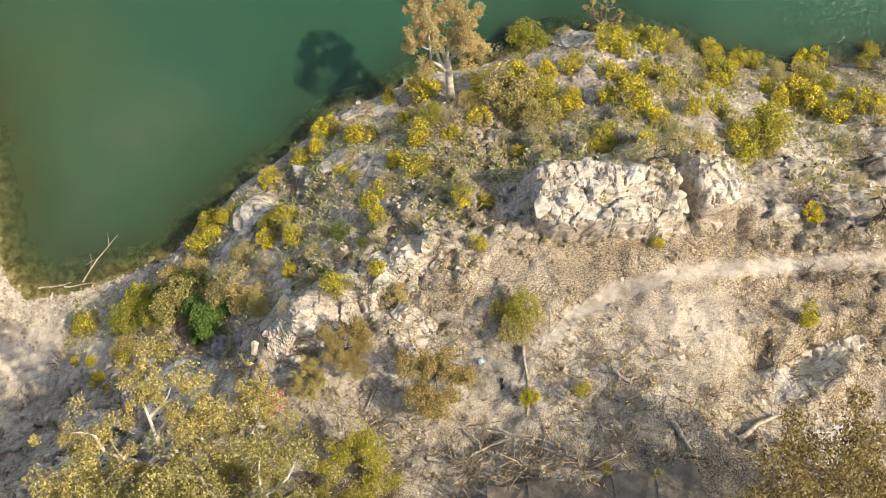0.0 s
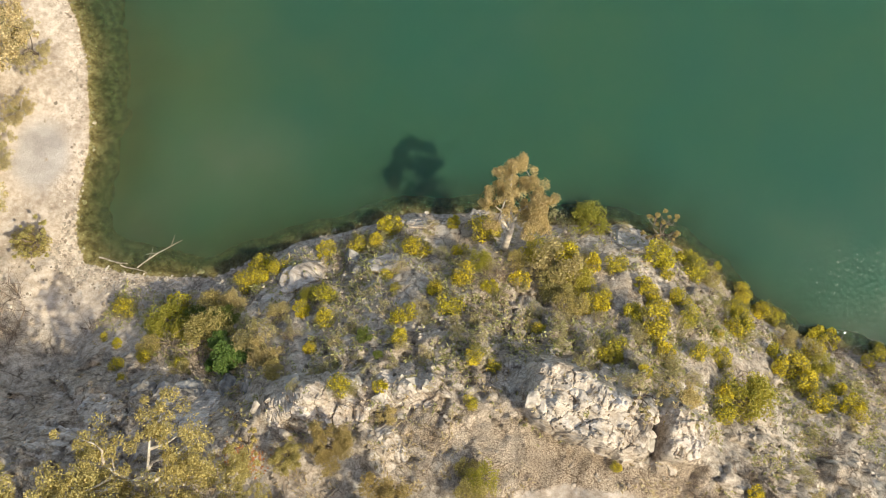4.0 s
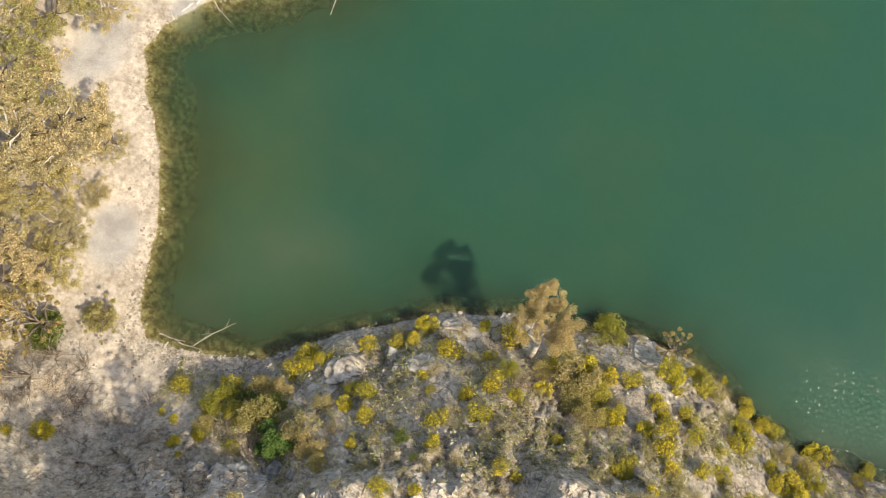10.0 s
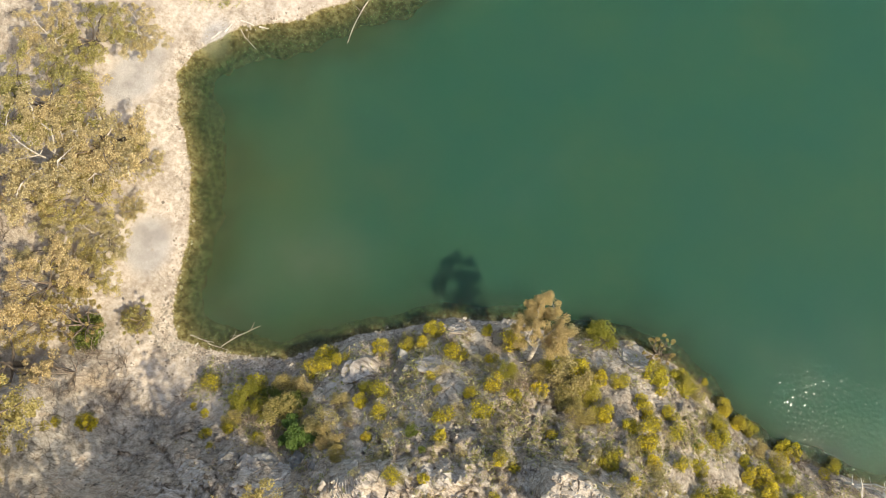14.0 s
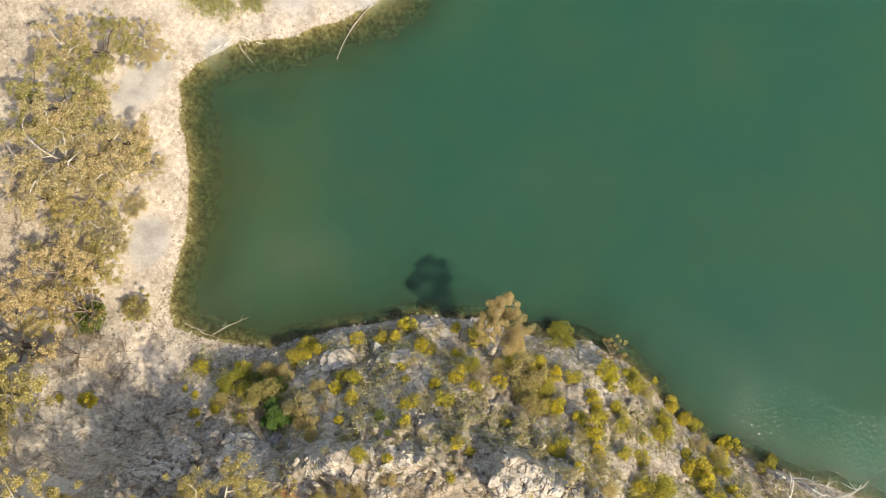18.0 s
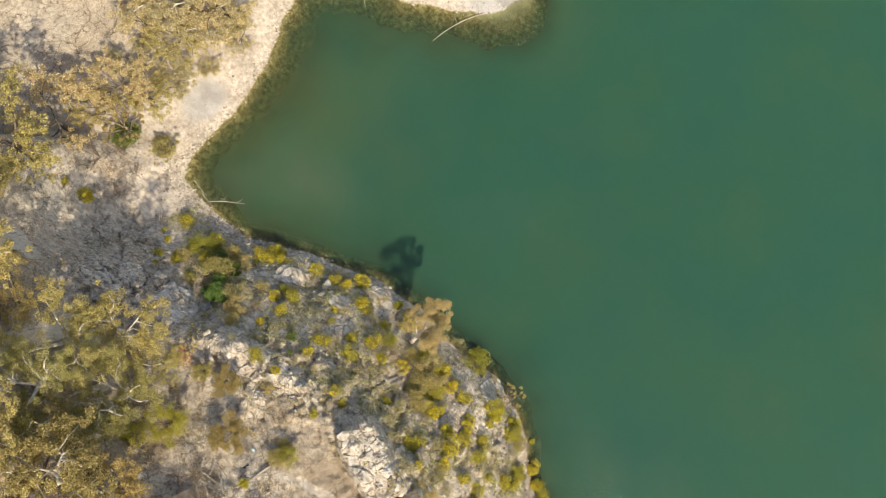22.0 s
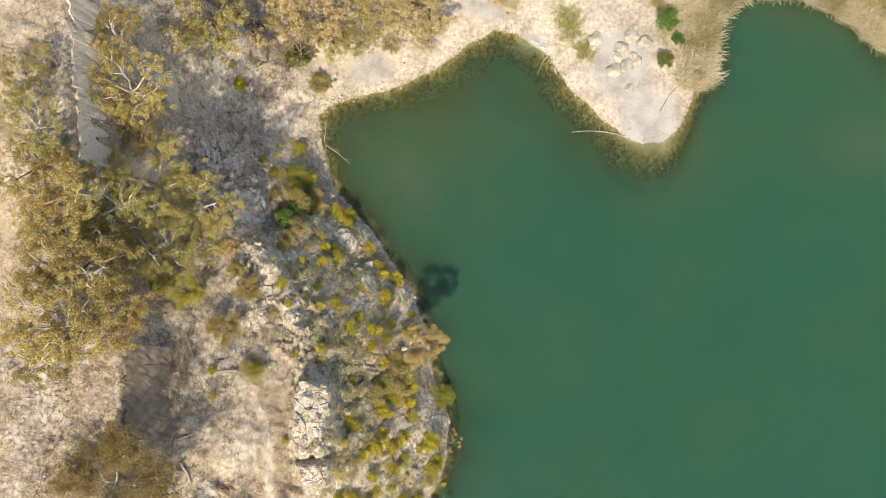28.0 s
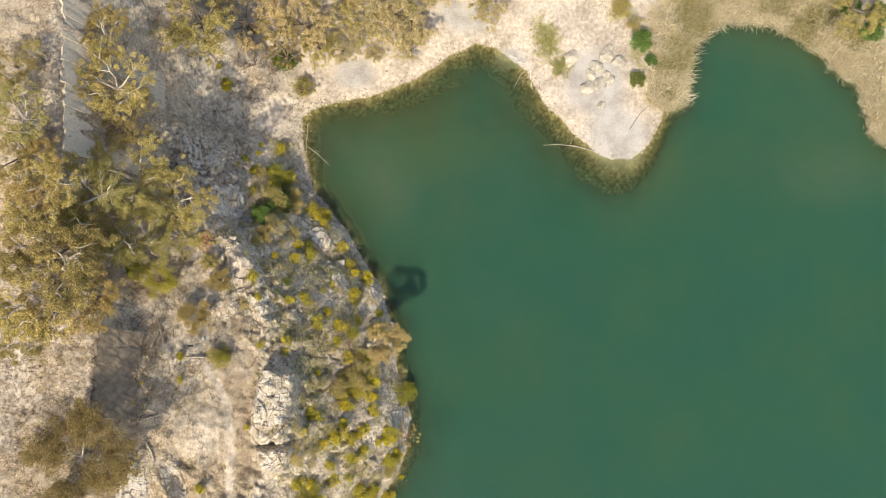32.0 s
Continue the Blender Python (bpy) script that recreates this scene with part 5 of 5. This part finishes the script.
rock_mass("rock_outcrop", -2.2, 1.6, 1.6, 1.0, -30, ROCK_WHITE, "crumbling white rock edge beside clay", 0.05, 0.5, (0.3, 0.4), 0.22)
rock_mass("rock_outcrop", 15.6, -0.4, 3.4, 0.8, 24, ROCK_WHITE, "pale diagonal rock ledge on the bench", 0.1, 0.6, (0.2, 0.5), 0.3)
rock_mass("rock_outcrop", 15.2, -4.0, 2.8, 1.4, 5, ROCK_GREY, "grey blocky rock steps below the upper ledge", 0.1, 0.7, (0.1, 0.6), 0.45)
rock_mass("rock_outcrop", -14.3, -1.6, 2.2, 1.5, 20, ROCK_GREY, "blue-grey weathered rock in the gully", 0.1, 0.6, (0.3, 0.5), 0.3)
rock_mass("gully_wall", -25.6, -7.2, 5.0, 2.3, 28, ROCK_STRATA, "brown layered rock wall of the gully", 0.0, 0.7, (0.9, 0.6), 0.34, 0.1)
rock_mass("gully_wall", -19.6, -4.6, 2.6, 1.8, 20, ROCK_GREY, "grey layered rock bed of the gully", 0.0, 0.55, (0.8, 0.5), 0.3, 0.09)
rock_mass("shore_slab", -12.2, 8.7, 1.8, 1.0, 50, ROCK_GREY, "smooth grey rock slab sloping to the water", 0.35, 0.22, (0.1, 0.2), 0.5)
rock_mass("shore_slab", -13.0, 6.5, 1.3, 0.9, 60, ROCK_WHITE, "smooth white clay bank on the slope", 0.15, 0.12, (0.1, 0.1), 0.6)
rock_mass("shore_slab", -7.4, 11.5, 1.3, 0.8, 40, ROCK_GREY, "grey rock slab among gorse", 0.25, 0.3, (0.1, 0.2), 0.5)
rock_mass("shore_slab", -6.6, 15.2, 1.1, 0.6, 25, ROCK_PALE, "pale rock at the water's edge", 0.25, 0.35, (0.1, 0.2), 0.4)
rock_mass("shore_slab", 7.6, 20.2, 1.3, 1.2, 70, ROCK_WHITE, "white rock slab above the water", 0.25, 0.35, (0.1, 0.2), 0.4)


# ---- joint faces of the upper wall ----
def slab_mesh(name, w, length, thick, seed, mat):
    """A flat sheet of rock with broken edges, lying in its own plane."""
    rng = np.random.default_rng(seed)
    bm = bmesh.new()
    bmesh.ops.create_grid(bm, x_segments=5, y_segments=9, size=0.5)
    for v in bm.verts:
        edge = max(abs(v.co.x), abs(v.co.y)) > 0.49
        v.co.x, v.co.y = v.co.x * w + (rng.normal() * 0.025 if edge else 0), v.co.y * length + (rng.normal() * 0.14 if edge else 0)
        v.co.z += rng.normal() * 0.025
    out = bmesh.ops.extrude_face_region(bm, geom=bm.faces[:])
    for v in out["geom"]:
        if isinstance(v, bmesh.types.BMVert):
            v.co.z -= thick
    bmesh.ops.recalc_face_normals(bm, faces=bm.faces)
    me = bpy.data.meshes.new(name)
    bm.to_mesh(me)
    bm.free()
    me.materials.append(mat)
    return me


def rock_face(name, x0, x1, wide, high, mat, label, seed, proud=0.55, sunk=0.0):
    """Slabs side by side on the wall between x0 and x1."""
    face = tagged(new(name), label, "rock face")
    xs_ = np.arange(x0 + wide / 2, x1, wide)
    edges = np.interp(xs_, [-80, -27, -13, -4, 2, 9, 20, 45], [-25, -13.8, -11.3, -9.0, -6.9, -6.0, -6.2, -7])
    reach = 1.6 + 2.8 * step(-6, -14, xs_)
    lows, tops = ([ground_z(x, y) for x, y in zip(xs_, ys_)] for ys_ in (edges + reach * 1.15, edges - 1.9))
    edges, reach, lows, tops = (np.polyval(np.polyfit(xs_, z, 1), xs_) for z in (edges, reach, lows, tops))
    for k, (x, e, r) in enumerate(zip(xs_, edges, reach)):
        low, top = Vector((x, e + r * 0.95, lows[k])), Vector((x, e - 1.3, tops[k] - sunk))
        up = (top - low).normalized()
        across = Vector((wide, wide * (edges[1] - edges[0]) / wide, wide * (lows[1] - lows[0] + tops[1] - tops[0]) / 2 / wide)).normalized()
        out = up.cross(across).normalized()
        across = up.cross(out)
        m = Matrix((across, up, out)).transposed().to_4x4()
        m.translation = (low + top) / 2 + out * (proud + 0.025 * math.sin(2.1 * k))
        ob = part("slab", slab_mesh("slab", wide * 1.03, (top - low).length, 0.5, seed + k, mat), face)
        ob.matrix_basis = m
    return face


rock_face("brown_rock_face", 1.2, 9.4, 1.65, 6, SLAB_BROWN, "smooth brown jointed rock face below the upper ledge", 601, 0.35, 0.1)
rock_face("pale_rock_face", -30.0, -14.5, 2.2, 7, STAINED, "pale rock face with dark water stains", 651, 0.35, 0.8)


# ---- small things left on the bench ----
def container():
    c = new("plastic_container")
    blue = simple("faded_blue_plastic", (0.22, 0.33, 0.38), (0.42, 0.52, 0.55), 4.0, 0.5)
    bm = bmesh.new()
    bmesh.ops.create_cube(bm, size=1.0)
    bmesh.ops.scale(bm, vec=(0.3, 0.24, 0.26), verts=bm.verts)
    bmesh.ops.bevel(bm, geom=bm.edges[:], offset=0.03, segments=2, affect="EDGES")
    me = bpy.data.meshes.new("body")
    bm.to_mesh(me)
    bm.free()
    me.materials.append(blue)
    body = part("body", me, c)
    part("lid", limbs_mesh("lid", [([(0, 0, 0.13), (0, 0, 0.17)], [0.07, 0.065])], simple("white_plastic", (0.6, 0.6, 0.58), (0.75, 0.75, 0.72), 4.0, 0.5), 12), body)
    c.matrix_basis = pose(1.02, -0.12, ground_z(1.02, -0.12) + 0.12, 4, 3, 20)
    return tagged(c, "small faded blue plastic container on litter", "container")


container()
pipe = new("black_pipe")
part("tube", limbs_mesh("tube", [([(0, 0, 0), (0.02, 0.28, 0.02), (0.0, 0.55, 0.03)], [0.07, 0.07, 0.068])], simple("black_plastic", (0.012, 0.012, 0.012), (0.03, 0.03, 0.03), 4, 0.5), 12), pipe)
pipe.location = (1.9, -1.4, ground_z(1.9, -1.1) + 0.08)
tagged(pipe, "short black plastic pipe lying on litter", "pipe")


# ---- what nobody could count ----
def scatter(n, seed, x0, x1, y0, y1, keep):
    """Random places in a stretch of the plan, kept by a share from 0 to 1."""
    rng = np.random.default_rng(seed)
    x, y = rng.uniform(x0, x1, n), rng.uniform(y0, y1, n)
    ok = rng.uniform(size=n) < keep(x, y)
    x, y = x[ok], y[ok]
    return np.stack([x, y, height(x, y)], 1), rng


def blades(pts, rng, per, length, width, lean, bias=(0, 0)):
    """Upright blades round each point."""
    base = np.repeat(pts, per, 0)
    n = len(base)
    base[:, :2] += rng.normal(size=(n, 2)) * length * 0.22
    ln = length * rng.uniform(0.55, 1.25, n)[:, None]
    tip = np.concatenate([rng.normal(size=(n, 2)) * lean + np.array(bias), np.ones((n, 1))], 1)
    tip = base + tip / np.linalg.norm(tip, axis=1)[:, None] * ln
    side = rng.normal(size=(n, 3)) * np.array([1, 1, 0.2])
    side *= width / np.linalg.norm(side, axis=1)[:, None]
    mid = (base + tip) / 2
    return np.stack([base, mid + side, tip, mid - side], 1)


def on_slope(x, y):
    d = shore_distance(x, y)
    bare = np.clip(block(x, y, 7.2, 7.8, 5.4, 2.2, 2) + block(x, y, -6.2, 2.8, 5.2, 1.7, 28), 0, 1)
    return hill_share(x, y) * (1 - 0.9 * bare) * step(0.3, 1.5, d) * step(15, 9, d) * np.clip(0.45 + 1.6 * fbm(x, y, 2.6, 3), 0, 1)


def on_bench(x, y):
    d = shore_distance(x, y)
    return hill_share(x, y) * (1 - trail_share(x, y)) * step(10, 13, d) * np.clip(0.35 + 1.5 * fbm(x + 20, y, 2.4, 3), 0, 1)


pts, rng = scatter(24000, 501, -24, 32, 0, 21, on_slope)
tagged(new("weeds", quads_mesh("weeds", blades(pts, rng, 5, 0.3, 0.045, 0.8), GRASS)), "low grey-green weeds and grass on the slope", "weeds", kind="stuff")
pts, rng = scatter(15000, 502, -24, 32, -14, 20, lambda x, y: np.maximum(0.5 * on_slope(x, y), on_bench(x, y)))
tagged(new("dry_grass", quads_mesh("dry_grass", blades(pts, rng, 5, 0.32, 0.04, 0.9), DRY_GRASS)), "dry straw-coloured grass tufts", "dry grass", kind="stuff")


def on_reeds(x, y):
    d = shore_distance(x, y)
    far = step(44.6, 45.6, y - 0.08 * (x + 46) + 0.5 * fbm(x, y, 2, 2)) * step(-33.0, -33.8, x + 0.4 * fbm(x, y, 1.5, 2))
    far = np.maximum(far, step(60, 62, y) * step(-28, -31, x))
    return far * step(-0.7, -0.1, d) * step(6.5, 3.8, d + 1.2 * fbm(x, y, 4, 2))


pts, rng = scatter(13000, 503, -58, -26, 41, 90, on_reeds)
pts[:, 2] = np.maximum(pts[:, 2], 0)
tuft = rng.uniform(0.5, 1.35, len(pts))
tagged(new("reeds", quads_mesh("reeds", np.concatenate([blades(pts[(tuft > a) & (tuft <= a + 0.29)], rng, 34, 1.25 * (a + 0.15), 0.032, 1.2, lean)
       for a, lean in ((0.5, (0.5, -0.1)), (0.79, (0.1, -0.5)), (1.08, (0.6, 0.3)))]), REED_LEAF)), "tall dry straw-coloured reeds along the shore", "reeds", kind="stuff")
green_at = (fbm(pts[:, 0], pts[:, 1], 4.0, 2) > 0.38) | (bump(pts[:, 0], pts[:, 1], -45.5, 50.5, 4, 3) > 0.2)
tagged(new("green_reeds", quads_mesh("green_reeds", blades(pts[green_at], rng, 26, 1.15, 0.03, 0.6), REED_GREEN)), "green reed blades among the dry ones", "reeds", kind="stuff")


def on_spit_flank(x, y):
    patch = bump(x, y, -40.5, 32.5, 4.5, 2.4, 25) + bump(x, y, -37.0, 34.8, 2.2, 1.6) + bump(x, y, -44, 41.5, 3.5, 2.2) + 0.5 * bump(x, y, -38, 44, 4, 1.6)
    return np.clip(patch * (0.55 + 1.6 * fbm(x, y, 1.6, 3)), 0, 1) * (shore_distance(x, y) > 0.8)


pts, rng = scatter(24000, 511, -50, -30, 28, 48, on_spit_flank)
tagged(new("olive_grass", quads_mesh("olive_grass", blades(pts, rng, 5, 0.4, 0.04, 0.8), GRASS)), "olive-yellow grass patches on the gravel spit", "grass", kind="stuff")


def sticks(pts, rng, lo, hi, r0):
    """Thin fallen twigs: three-sided, lying on the ground."""
    n = len(pts)
    a = rng.uniform(0, math.pi, n)
    ln = rng.uniform(lo, hi, n) / 2
    dx, dy = np.cos(a) * ln, np.sin(a) * ln
    p = np.stack([pts[:, 0] - dx, pts[:, 1] - dy], 1)
    q = np.stack([pts[:, 0] + dx, pts[:, 1] + dy], 1)
    p = np.column_stack([p, height(p[:, 0], p[:, 1]) + 0.04])
    q = np.column_stack([q, height(q[:, 0], q[:, 1]) + 0.06])
    side = np.stack([-dy, dx, 0 * dx], 1) / ln[:, None] * r0
    up = np.array([0, 0, r0 * 1.5])
    ring = lambda c, s: [c - side * s, c + side * s, c + up * s]  # noqa: E731
    (a0, b0, c0), (a1, b1, c1) = ring(p, 1.0), ring(q, 0.5)
    return np.concatenate([np.stack([a0, a1, c1, c0], 1), np.stack([c0, c1, b1, b0], 1), np.stack([b0, b1, a1, a0], 1)])


pts, rng = scatter(10000, 504, -24, 30, -16, 14, on_bench)
tagged(new("twig_litter", quads_mesh("twig_litter", sticks(pts, rng, 0.3, 1.3, 0.018), LITTER_TWIG)), "brown fallen twigs strewn on the ground", "twigs", kind="stuff")


def heap(x, y):
    return np.clip(bump(x, y, 2.6, -3.8, 4.6, 1.4) + 0.8 * bump(x, y, 6.5, -3.4, 3.0, 1.2), 0, 1)


pts, rng = scatter(520, 505, -3, 12, -6, -1, heap)
tagged(new("branch_heap", quads_mesh("branch_heap", sticks(pts, rng, 0.3, 1.7, 0.026), LITTER_TWIG)), "grey heap of dead branches along the wall's foot", "dead branches", kind="stuff")


def pebbles(pts, rng, lo, hi):
    """Loose stones, each an uneven block."""
    n = len(pts)
    r = rng.uniform(lo, hi, n) * rng.uniform(0.5, 1, n)
    corner = np.array([[-1, -1, -0.4], [1, -1, -0.4], [1, 1, -0.4], [-1, 1, -0.4], [-0.7, -0.7, 0.7], [0.7, -0.7, 0.7], [0.7, 0.7, 0.7], [-0.7, 0.7, 0.7]])
    v = corner[None] * rng.uniform(0.55, 1.2, (n, 8, 3)) * r[:, None, None] * np.array([1, 0.8, 0.75])
    a = rng.uniform(0, 6.28, n)
    c, s = np.cos(a)[:, None], np.sin(a)[:, None]
    v = np.stack([v[:, :, 0] * c - v[:, :, 1] * s, v[:, :, 0] * s + v[:, :, 1] * c, v[:, :, 2]], -1) + pts[:, None]
    faces = np.array([[4, 5, 6, 7], [0, 1, 5, 4], [1, 2, 6, 5], [2, 3, 7, 6], [3, 0, 4, 7]])
    return v.reshape(-1, 3), (faces[None] + 8 * np.arange(n)[:, None, None]).reshape(-1, 4)


def stones_at(x, y):
    d, share = shore_distance(x, y), hill_share(x, y)
    edge = step(-0.5, 0.0, d) * step(1.6, 0.4, d)
    share = share * (1 - trail_share(x, y))
    return np.clip(share * step(0.2, 1, d) * (0.25 + 1.0 * fbm(x + 7, y, 2.2, 3)) * (1 - 0.55 * step(10, 13, d) * step(-18, -12, x)) + 0.7 * edge + 0.02 * (1 - share) * step(9, 2, d), 0, 1) * (d > -0.5)


pts, rng = scatter(48000, 506, -44, 32, -16, 48, stones_at)
more, rng2 = scatter(5000, 507, -30, -15, 2, 10, lambda x, y: step(-0.2, 0.1, shore_distance(x, y)) * step(2.2, 0.6, shore_distance(x, y)))
pts = np.concatenate([pts, more])
v, f = pebbles(pts, rng, 0.05, 0.19)
tagged(new("loose_stones", mesh_of("loose_stones", v.tolist(), f.tolist(), PEBBLE)), "loose pale stones strewn on slope and shore", "stones", kind="stuff")

leaf_rng = np.random.default_rng(509)
spot = np.column_stack([leaf_rng.normal(-9.3, 0.55, 420), leaf_rng.normal(-2.1, 0.4, 420)])
spot = np.column_stack([spot, height(spot[:, 0], spot[:, 1]) + 0.03])
tagged(new("fallen_leaves", quads_mesh("fallen_leaves", leaves(spot, leaf_rng, 0.14, 0.09, 0, 0.85), ORANGE_LEAF)), "patch of orange fallen leaves on pale clay", "leaves", kind="stuff")
